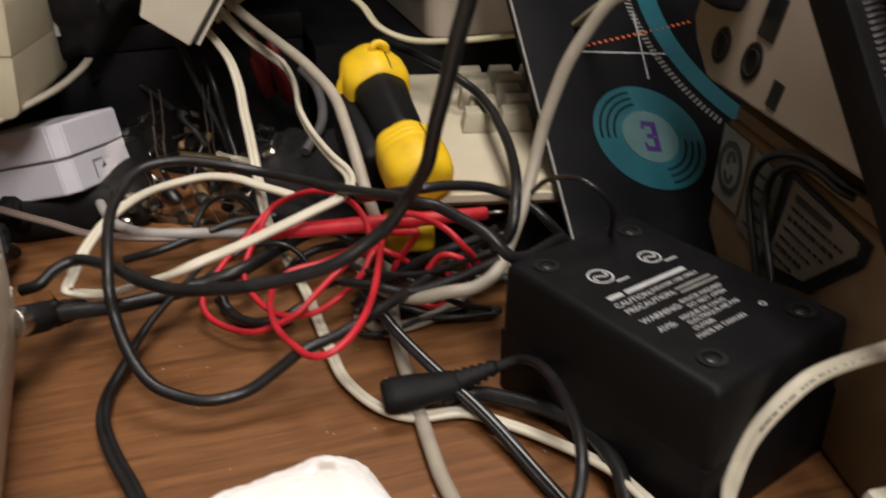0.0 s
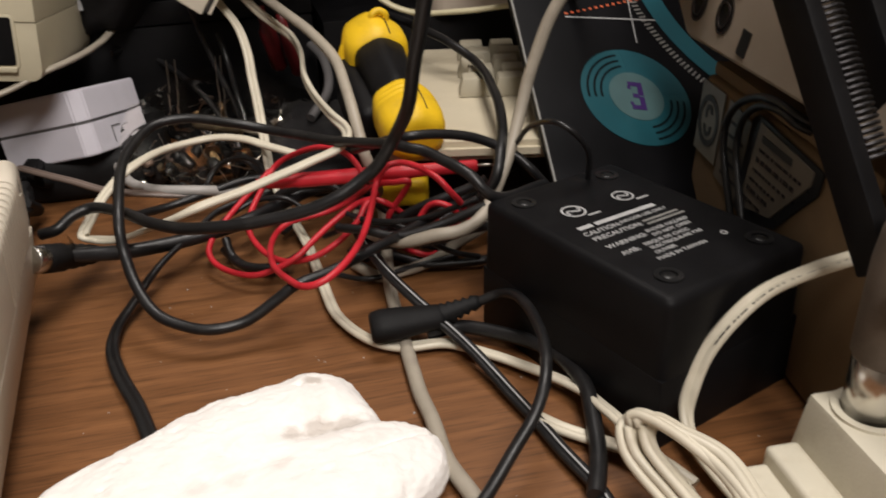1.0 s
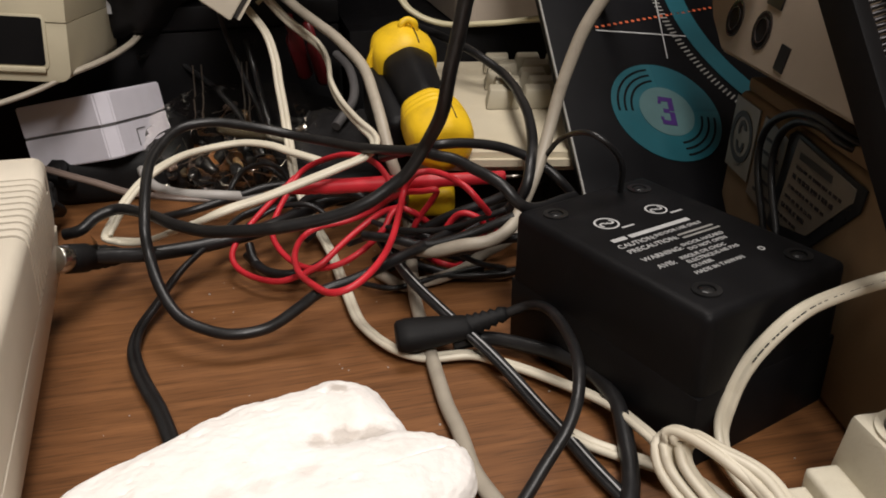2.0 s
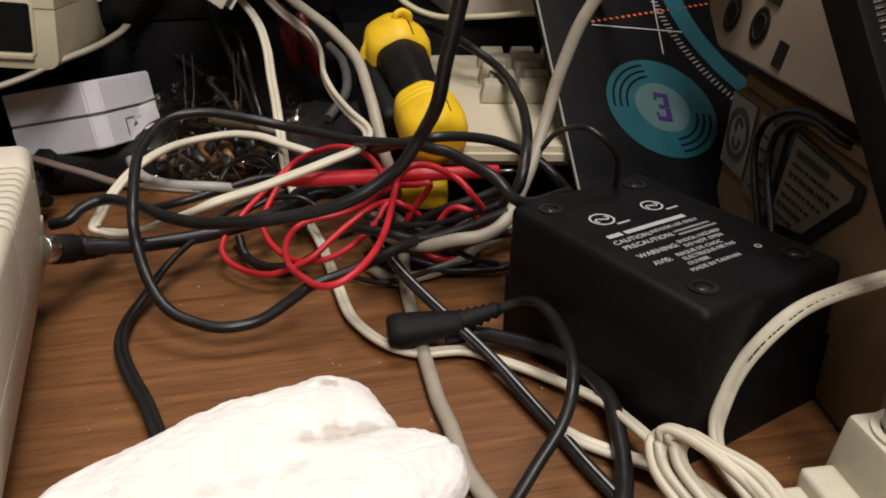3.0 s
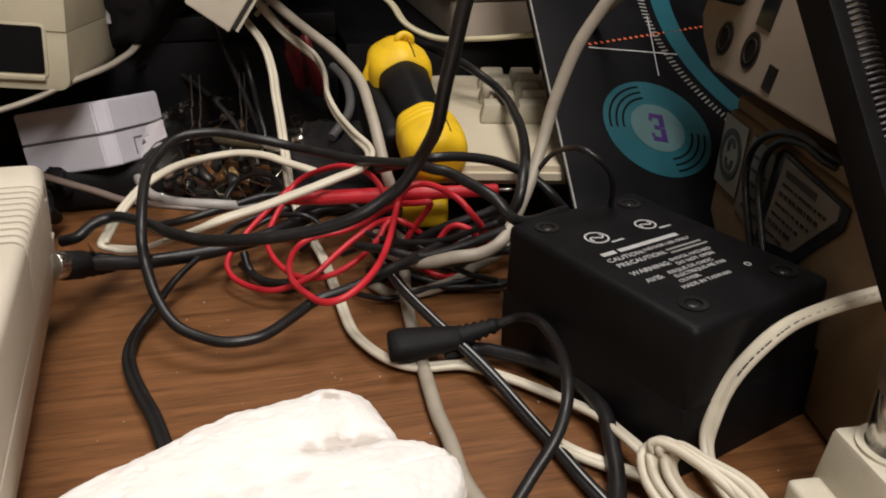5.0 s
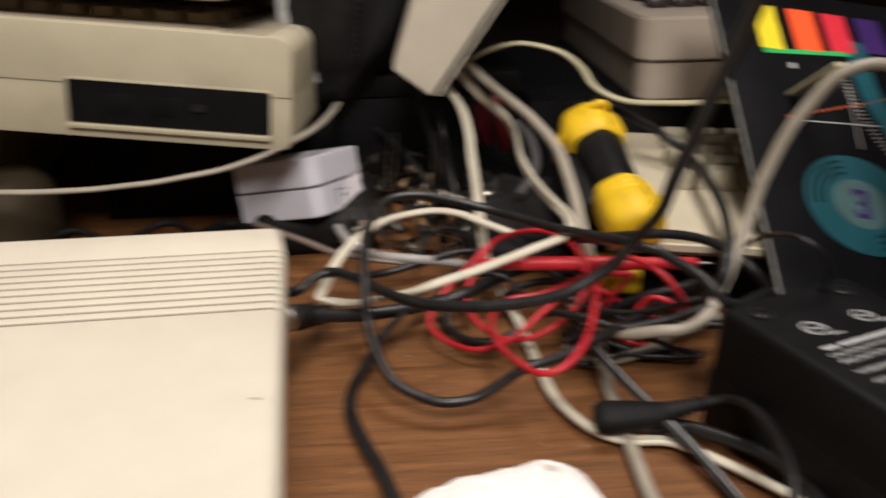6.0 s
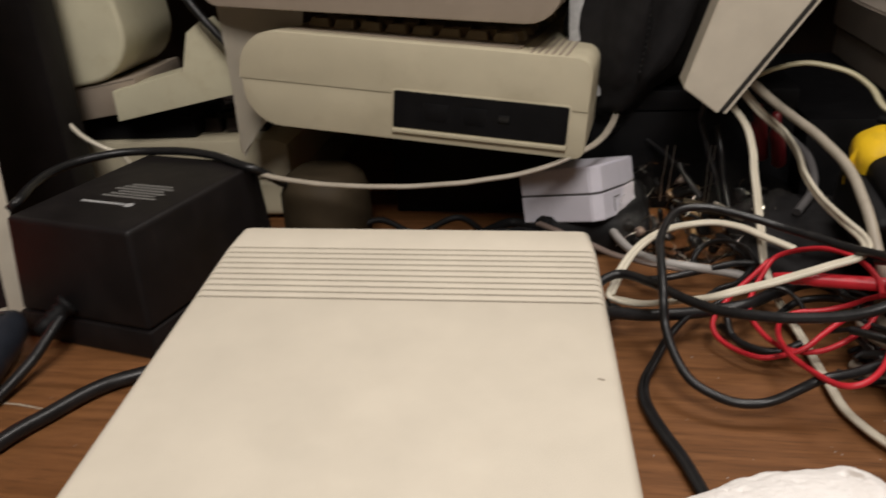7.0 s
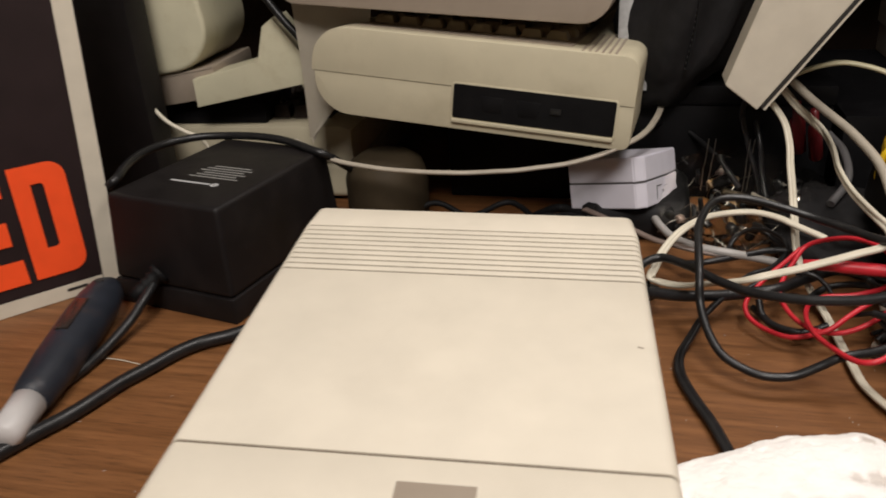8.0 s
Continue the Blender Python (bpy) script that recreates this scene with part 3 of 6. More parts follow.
tagged(part("plastic_panel", sheet, CREAM), "thin curved cream plastic panel standing beside the computer", "panel")


def housing():
    c = thing("device_housing", pose(-0.49, 0.46, 0.0, 0, 0, 4), "cream rounded housing with a seam and a pale bracket", "device")
    body = part("housing_top", prism(rounded(0.0, 0.118, 0.127, 0.225, (0.004, 0.038, 0.03, 0.01), 7), 0, 0.09, 0.004, 3), IVORY, c, m=pose(-0.028, 0, -0.016, 0, -8, 0))
    part("housing_base", prism(rounded(0.0, 0.112, 0.1, 0.1265, (0.004, 0.02, 0.001, 0.004), 6), 0.004, 0.09, 0.002), TAUPE, c, m=pose(-0.028, 0, -0.016, 0, -8, 0))
    part("bracket", prism([(0.05, 0.092), (0.155, 0.112), (0.15, 0.135), (0.128, 0.165), (0.118, 0.158), (0.11, 0.13), (0.05, 0.116)], -0.006, 0.03, 0.0015), IVORY, c, "pale flat bracket")
    # added support, coloured black for the shadowed gap under the housing
    part("shadow_filler", box(-0.02, 0.10, 0.02, 0.09, 0.0703, 0.088, 0.002), BLACK, c)
    return c


housing()

# ---- black power supply with printed top ----
def power_brick():
    m0 = pose(0.1481, 0.1291, 0.0, 0, 0, 19.3)
    p = thing("power_supply", m0, "black plastic transformer with white printed warnings on top", "power supply")
    w, l, h = 0.0705, 0.100, 0.0590
    cx, cy = w / 2 - 0.0025, l / 2
    lid = taper_box(w, l, 0.034, 0.0006, 0.0042, 4)
    part("lid", lid, BLACK, p, m=Matrix.Translation((cx, cy, h - 0.034)))
    part("base", taper_box(w + 0.0004, l + 0.0004, h - 0.0302, 0.0001, 0.0007, 2), BLACK, p, m=Matrix.Translation((cx, cy, 0.0)))
    for x, y in ((0.0105, 0.0130), (0.0085, 0.0870), (0.0540, 0.0880), (0.0560, 0.0125)):
        collar = part("screw_collar", ring(0.0030, 0.0049, 0.0009, 28), BLACK_TRIM, p, m=Matrix.Translation((x, y, h - 0.0002)))
        screw = part("screw", lathe([(0.0030, -0.0006), (0.0030, 0.0002), (0.0022, 0.0007), (0.0008, 0.0009)], 20), BLACK_TRIM, p, m=Matrix.Translation((x, y, h - 0.0001)))
    top = Matrix.Translation((0, 0, h + 0.00015))
    turn = -1.2

    def at(x, y):
        return top @ pose(x, y, 0, 0, 0, turn)

    for x, y, r in ((0.0190, 0.0695, 0.0050), (0.0443, 0.0688, 0.0045)):
        part("approval_mark", ring(r * 0.84, r, 0.00012, 32), WHITE_INK, p, "round white approval mark", m=top @ Matrix.Translation((x, y, 0)))
        for k in (-1, 1):
            part("approval_mark", ring(r * 0.20, r * 0.36, 0.00012, 16, 90 + 90 * k, 330 + 90 * k), WHITE_INK, p, m=top @ Matrix.Translation((x + 0.36 * r * k, y + 0.1 * r * k, 0)))
        part("print_bar", box(-0.003, 0.003, -0.0005, 0.0005, 0, 0.00012), WHITE_INK, p, m=at(x + 0.0052, y - r - 0.0012))
    for x, w in ((0.0098, 0.0066), (0.0180, 0.0300)):
        part("maker_bar", box(0, w, 0, 0.0024, 0, 0.00012), WHITE_INK, p, "plain pale bar of print", m=at(x, 0.0552 - (x - 0.0098) * 0.03))
    lines = ((0.0082, 0.0503, "CAUTION:", 0.0038), (0.0262, 0.0507, "INDOOR USE ONLY", 0.0027),
             (0.0086, 0.0456, "PRECAUTION:", 0.0038),
             (0.0083, 0.0384, "WARNING:", 0.0038), (0.0283, 0.0396, "SHOCK HAZARD", 0.0028), (0.0283, 0.0362, "DO NOT OPEN", 0.0028),
             (0.0090, 0.0318, "AVIS:", 0.0038), (0.0203, 0.0326, "RISQUE DE CHOC", 0.0028), (0.0203, 0.0294, "ELECTRIQUE-NE PAS", 0.0028), (0.0190, 0.0260, "OUVRIR", 0.0028),
             (0.0163, 0.0222, "MADE IN TAIWAN", 0.0029))
    for x, y, text, size in lines:
        writing("printed_line", text, size * 0.98, WHITE_INK, p, at(x, y), heavy=0.0)
    for x, y, k in ((0.0335, 0.0466, 0.018), (0.0335, 0.0440, 0.019)):
        part("print_bar", box(0, k, 0, 0.0011, 0, 0.00012), GREY_INK, p, m=at(x, y))
    part("print_mark", ring(0.0008, 0.0014, 0.00012, 16), WHITE_INK, p, m=at(0.0500, 0.0232))
    # cord grip at the far end
    part("cord_grip", lathe([(0.006, 0), (0.006, 0.004), (0.0045, 0.005), (0.0055, 0.007), (0.0042, 0.009), (0.005, 0.011), (0.0036, 0.018)], 18), RUBBER, p, m=pose(0.0675, 0.03, 0.024, 0, 90, 0))
    return p


power_brick()


def left_brick():
    p = thing("power_supply", pose(-0.4233, 0.2856, 0.0, 0, 0, -12), "black tapered power supply brick with pale print on its top", "power supply")
    w, d, h = 0.102, 0.135, 0.0800
    part("base", taper_box(w + 0.003, d + 0.003, 0.018, 0.0003, 0.002, 2), GLARE_BLACK, p, m=Matrix.Translation((w / 2, d / 2, 0)))
    part("body", taper_box(w, d, h - 0.0183, 0.004, 0.0035, 3), GLARE_BLACK, p, m=Matrix.Translation((w / 2, d / 2, 0.0183)))
    top = Matrix.Translation((0, 0, h + 0.0001))
    part("maker_bar", box(0.030, 0.064, 0.038, 0.0402, 0, 0.00012), WHITE_INK, p, "plain pale bar of print", m=top)
    part("maker_mark", ring(0.0008, 0.003, 0.00012, 20), WHITE_INK, p, m=top @ Matrix.Translation((0.068, 0.0389, 0)))
    for i in range(6):
        part("print_bar", box(0.036 + 0.003 * (i % 3), 0.078 - 0.004 * (i % 2), 0.050 + 0.0042 * i, 0.0514 + 0.0042 * i, 0, 0.00012), GREY_INK, p, m=top)
    part("strain_relief", lathe([(0.0075, 0), (0.0075, 0.003), (0.0045, 0.004), (0.0062, 0.007), (0.0044, 0.009), (0.0058, 0.012), (0.0042, 0.014), (0.005, 0.017), (0.0036, 0.024)], 18), RUBBER, p, m=aim((0.0445, -0.0015, 0.030), (0.0360, -0.02, 0.019)))
    return p


left_brick()


def adapter():
    a = thing("power_adapter", pose(-0.0652, 0.4076, 0.033, -8, -12, -26.7), "pale grey plastic box adapter with a seam, on coiled cable", "adapter")
    w, d, h, c = 0.062, 0.055, 0.038, 0.006
    shape = [(-w, 0), (-c, 0), (0, c), (0, d), (-w, d)]
    part("lower_half", upright(shape, 0.0, 0.0189, 0.0007), LILAC, a)
    part("upper_half", upright(shape, 0.0194, h, 0.0009), LILAC, a)
    part("seam", upright([(-w + 0.0006, 0.0006), (-c, 0.0006), (-0.0006, c), (-0.0006, d - 0.001), (-w + 0.0006, d - 0.001)], 0.0185, 0.0198), DARK_GREY_VINYL, a, "dark seam round the middle")
    part("latch_slot", box(-0.0003, 0.0004, 0.0215, 0.0296, 0.0132, 0.0138), DARK_GREY_VINYL, a)
    part("latch_slot", box(-0.0003, 0.0004, 0.0215, 0.0221, 0.0035, 0.0131), DARK_GREY_VINYL, a)
    for x in (-0.0575, -0.0445):
        part("blade", box(x, x + 0.0058, 0.004, 0.0055, -0.011, 0.0005, 0.0004), CHROME, a, "chrome mains blade")
    return a


adapter()
tagged(part("coiled_cable", box(-0.112, -0.030, 0.42, 0.50, 0.0, 0.030, 0.012, 3), RUBBER), "dark coiled cable under the grey adapter", "cable")

# ---- cartons ----
def software_box():
    b = thing("software_box", frame_of((0.161, 0.272, 0.049), (0.979, 0.024, -0.162), (0.243, 0.823, 0.556)), "black software carton with a teal disc and purple 3", "carton")
    W, H, D = 0.165, 0.20, 0.005
    part("carton", box(0, W, -0.055, H, -D, 0, 0.0012), BOX_BLACK, b)
    part("worn_edge", box(-0.0003, 0.0006, -0.05, H - 0.001, -0.0008, 0.0003), GREY_INK, b)
    art = Matrix.Translation((0, 0, 0.0002))
    cx, cy, R = 0.0582, 0.0445, 0.0312
    c = art @ Matrix.Translation((cx, cy, 0)) @ pose(0, 0, 0, 0, 0, 6)
    part("printed_disc", ring(0.0001, R, 0.0002, 56), TEAL, b, "teal printed disc", m=c)
    for a0, a1 in ((95, 178), (275, 350)):
        for k in range(3):
            part("arc", ring(R * (0.62 + 0.12 * k), R * (0.66 + 0.12 * k), 0.0001, 18, a0, a1), BOX_BLACK, b, m=c @ Matrix.Translation((0, 0, 0.0002)))
    part("disc_sector", ring(0.0001, R * 0.99, 0.0001, 24, 0, 88), TEAL_DARK, b, m=c @ Matrix.Translation((0, 0, 0.0002)))
    part("disc_centre", ring(0.0001, R * 0.5, 0.0001, 40), PALE_TEAL, b, "pale teal centre", m=c @ Matrix.Translation((0, 0, 0.00032)))
    # a square-cut figure of five straight bars
    for x0, x1, y0, y1 in ((-0.0040, 0.0012, 0.0062, 0.0090), (-0.0022, 0.0012, -0.0013, 0.0013), (-0.0040, 0.0012, -0.0090, -0.0062), (0.0012, 0.0042, 0.0004, 0.0090), (0.0012, 0.0042, -0.0090, -0.0004), (-0.0046, -0.0028, 0.0042, 0.0061), (-0.0046, -0.0028, -0.0061, -0.0042)):
        part("numeral_bar", box(x0, x1, y0, y1, 0, 0.00012), PURPLE, b, "purple bar of the numeral 3", m=c @ Matrix.Translation((0, 0, 0.0005)) @ pose(0, 0, 0, 0, 0, -10))
    big = art @ Matrix.Translation((0.190, 0.137, 0))
    part("teal_band", ring(0.098, 0.111, 0.0002, 40, 165, 240), TEAL_DARK, b, "broad teal band", m=big)
    for i in range(36):
        part("tick", box(0.1155, 0.1200, -0.0004, 0.0004, 0, 0.0002), GREY_INK, b, m=big @ pose(0, 0, 0, 0, 0, 176 + 1.35 * i))
    part("white_line", box(0.0, 0.056, 0.0, 0.0007, 0, 0.0002), WHITE_INK, b, m=art @ pose(0.0295, 0.0962, 0, 0, 0, 3.3))
    part("white_line", box(0, 0.0006, 0, 0.046, 0, 0.0002), WHITE_INK, b, m=art @ pose(0.0685, 0.0817, 0, 0, 0, -5.7))
    for i in range(21):
        part("dot", box(0, 0.0018, 0, 0.0013, 0, 0.0002), SALMON_INK, b, m=art @ Matrix.Translation((0.0297 + 0.0039 * i, 0.0984 + 0.00128 * i, 0)))
    for x0, x1, mt in ((0.025, 0.039, YELLOW_INK), (0.048, 0.064, ORANGE_INK), (0.070, 0.085, RED_INK), (0.092, 0.108, PURPLE)):
        part("colour_block", box(x0, x1, 0.147 + 0.1 * x0, 0.185, 0, 0.0003), mt, b, m=art)
    part("green_band", box(0.0, 0.056, 0.0, 0.0035, 0, 0.0002), GREEN_INK, b, m=art @ pose(0.026, 0.1455, 0, 0, 0, 6))
    part("white_mark", box(0.040, 0.043, 0.136, 0.140, 0, 0.0002), WHITE_INK, b, m=art)
    return b


software_box()


def labelled_brick():
    b = thing("power_supply", frame_of((0.232, 0.262, 0.0), (-0.18, -0.98, 0.0), (0.05, 0.0, 1.0)), "brown power supply standing on edge with a foil label", "power supply")
    part("body", box(-0.0115, 0.150, 0.0, 0.086, -0.075, 0.0, 0.004, 3), CARDBOARD, b)
    part("top_band", box(-0.009, 0.135, 0.0862, 0.0925, -0.050, -0.0022, 0.002), CARDBOARD, b, "brown edge band")
    part("approval_patch", box(-0.0105, 0.0165, 0.050, 0.0835, 0.0004, 0.001), LABEL_GREY, b, "grey foil patch")
    c = Matrix.Translation((0.0025, 0.067, 0.0011))
    part("approval_mark", ring(0.0092, 0.0120, 0.0003, 36), DARK_INK, b, "round dark approval mark", m=c)
    for q in (-1, 1):
        part("approval_mark", ring(0.0022, 0.0044, 0.0003, 20, 90 - 80 * q, 300 - 80 * q), DARK_INK, b, m=c @ Matrix.Translation((0, 0.0032 * q, 0)))
    part("foil_label", upright([(0.018, 0.046), (0.044, 0.044), (0.049, 0.080), (0.022, 0.083)], 0.0004, 0.0009), LABEL_DARK, b, "worn dark foil label")
    part("label_border", upright([(0.044, 0.042), (0.056, 0.0405), (0.082, 0.049), (0.107, 0.074), (0.108, 0.083), (0.052, 0.0862), (0.047, 0.083)], 0.0006, 0.0012, 0.0003), BLACK_TRIM, b, "black border round the label")
    part("foil_label", upright([(0.050, 0.0455), (0.078, 0.052), (0.102, 0.076), (0.102, 0.081), (0.056, 0.0840)], 0.0013, 0.0017), LABEL_DARK, b, "dark part of the foil label")
    part("maker_bar", box(0.060, 0.086, 0.0770, 0.0798, 0.0017, 0.0019), DARK_INK, b, "plain dark bar of print")
    rng = random.Random(3)
    for i in range(6):
        x = 0.053 + 0.0012 * i
        while x < 0.070 + 0.0048 * i:
            w = rng.uniform(0.0010, 0.0034)
            part("print_bar", box(x, x + w, 0.0505 + 0.0045 * i, 0.0518 + 0.0045 * i + 0.0006 * (i % 3 == 1), 0.0017, 0.0019), KEY_BROWN, b)
            x += w + rng.uniform(0.0004, 0.0014)
    for i in range(5):
        part("print_bar", box(0.024, 0.042 - 0.004 * (i % 3), 0.050 + 0.006 * i, 0.0514 + 0.006 * i, 0.0009, 0.0011), DARK_INK, b)
    return b


labelled_brick()


def port_device():
    d = thing("disk_drive", frame_of((0.226, 0.228, 0.110), (-0.17, -0.98, -0.06), (0.2, 0.0, 0.98)), "taupe plastic disk drive with round sockets in its side", "disk drive")
    part("case", upright([(-0.0585, -0.0130), (0.125, 0.000), (0.125, 0.085), (-0.095, 0.085), (-0.0905, 0.0060), (-0.0800, -0.0030)], -0.07, 0.0, 0.0014), TAUPE, d)
    for x, y in ((-0.0543, 0.0033), (-0.0252, 0.0053)):
        socket = part("round_socket", ring(0.0074, 0.0082, 0.0004, 32), KEY_BROWN, d, "round socket with a dark well", m=Matrix.Translation((x, y, 0.0001)))
        part("socket_well", cylinder(0.0074, 0.0074, 0.0001, 0.0004, 28), BLACK, socket)
        part("socket_ring", ring(0.0048, 0.0056, 0.0005, 28), KEY_BROWN, socket, m=Matrix.Translation((0, 0, 0.0003)))
    part("slot", box(-0.0040, 0.0040, -0.0048, 0.0055, 0.0001, 0.0006), BLACK_TRIM, d, "dark rectangular slot")
    part("slot", box(-0.0290, -0.0150, 0.0160, 0.0330, 0.0001, 0.0008), BLACK_TRIM, d, "dark rectangular slot")
    part("mains_plug", box(-0.100, -0.045, 0.0195, 0.034, 0.0004, 0.014, 0.003, 3), RUBBER, d, "dark grey mains plug")
    return d


port_device()


IVORY_CARD = material("white_card", (0.60, 0.545, 0.445), 0.55, vary=0.06, scale=50)


def left_carton():
    b = thing("carton", frame_of((-0.451, 0.297, 0.0), (0.645, 0.764, 0.0), (0.055, 0.065, 1.0)), "black carton with big orange letters and a white stripe, standing", "carton")
    part("carton", upright([(-0.20, 0.0), (0.0190, 0.0), (0.0365, 0.30), (-0.20, 0.30)], -0.012, 0.0, 0.0006), CARD_BLACK, b)
    part("white_stripe", upright([(0.0050, 0.0), (0.0182, 0.0), (0.0350, 0.298), (0.0228, 0.298)], 0.0001, 0.0005), IVORY_CARD, b, "white stripe down the edge")
    part("white_foot", box(-0.198, 0.005, 0.0005, 0.011, 0.0001, 0.0005), IVORY_CARD, b, "white strip along the foot")
    bar = [(-0.074, 0.0205), (-0.0410, 0.0205), (-0.0415, 0.0385), (-0.056, 0.0385), (-0.0565, 0.0500), (-0.0452, 0.0500), (-0.0450, 0.0670), (-0.0570, 0.0670), (-0.0575, 0.0840), (-0.0430, 0.0840), (-0.0425, 0.1020), (-0.0745, 0.1020)]
    part("letter", upright(bar, 0.0006, 0.0009), ORANGE_INK, b, "big orange letter E")
    part("letter", hollow(rounded(-0.0365, -0.0015, 0.0210, 0.1020, (0.0004, 0.0110, 0.0110, 0.0004)), rounded(-0.0245, -0.0165, 0.0420, 0.0885, (0.0003, 0.0025, 0.0025, 0.0003)), 0.0006, 0.0009), ORANGE_INK, b, "big orange letter D")
    part("print_bar", box(-0.02, -0.006, 0.006, 0.008, 0.0006, 0.0008), DARK_INK, b)
    return b


left_carton()
tall = thing("tall_carton", pose(0, 0, 0), "plain black carton standing behind the lettered one", "carton")
part("carton_body", box(-0.57, -0.458, 0.412, 0.44, 0.0, 0.27, 0.001), GLARE_BLACK, tall)
part("carton_lid", box(-0.571, -0.457, 0.411, 0.441, 0.2705, 0.30, 0.001), GLARE_BLACK, tall)

tagged(part("white_carton", upright([(-0.016, 0.121), (0.006, 0.104), (0.078, 0.205), (0.078, 0.26), (0.03, 0.26)], 0, 0.03, 0.0006), IVORY_CARD, m=Matrix(((1, 0, 0, 0), (0, 0, 1, 0.419), (0, 1, 0, 0), (0, 0, 0, 1)))), "off-white slab of a carton leaning down from above", "carton")
part("dark_edge", upright([(0.0082, 0.1060), (0.0096, 0.1050), (0.0782, 0.2015), (0.0782, 0.2045)], -0.0006, 0.0298), DARK_INK, bpy.data.objects["white_carton"], "dark line along the edge")
part("edge_flap", upright([(0.0098, 0.1048), (0.0112, 0.1040), (0.0784, 0.1990), (0.0784, 0.2012)], -0.0004, 0.0296), IVORY_CARD, bpy.data.objects["white_carton"])

# black fabric case that slumps behind the white carton
sack = bmesh.new()
bmesh.ops.create_icosphere(sack, subdivisions=4, radius=1)
for v in sack.verts:
    q = v.co.copy()
    k = 1 + 0.16 * noise.noise(q * 2.2) + 0.07 * noise.noise(q * 6)
    v.co = Vector((q.x * 0.046 * k, q.y * 0.05 * k, math.copysign(abs(q.z) ** 0.6, q.z) * 0.105 * k))
case = thing("fabric_case", pose(-0.035, 0.515, 0.185, 6, 14, 10), "slumped black fabric case behind the white carton", "case")
part("case_body", sack, FABRIC, case)
arc = [(0.046 * math.sin(a) * 0.75, -0.0505 * math.cos(a * 0.5), 0.09 - 0.03 * k) for k, a in enumerate((-0.9, -0.7, -0.45, -0.2, 0.0, 0.1))]
zipper = part("zip_tape", tube(arc, 0.0032, [(1, 0.25), (1, -0.25), (-1, -0.25), (-1, 0.25)]), RUBBER, case, "black zip tape")
for q in spline(arc, 14)[::2]:
    part("zip_tooth", box(q.x - 0.0012, q.x + 0.0012, q.y - 0.0012, q.y + 0.0005, q.z - 0.0004, q.z + 0.0004), DARK_GREY_VINYL, zipper)
# made-up black box that props the computers and stands for the dark void
under = thing("dark_filler", pose(0, 0, 0), "black filler box added for the dark space under the computers", "carton")
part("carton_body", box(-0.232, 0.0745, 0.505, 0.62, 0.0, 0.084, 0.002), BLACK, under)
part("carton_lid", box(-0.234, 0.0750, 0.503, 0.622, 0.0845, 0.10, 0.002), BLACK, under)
tagged(part("paper_slip", box(-0.090, -0.067, 0.486, 0.488, 0.1005, 0.172, 0.0003), WHITE_INK), "white paper slip standing at the back", "paper")
part("red_stripe", box(-0.0725, -0.0690, 0.4852, 0.4858, 0.138, 0.152), RED_INK, bpy.data.objects["paper_slip"])

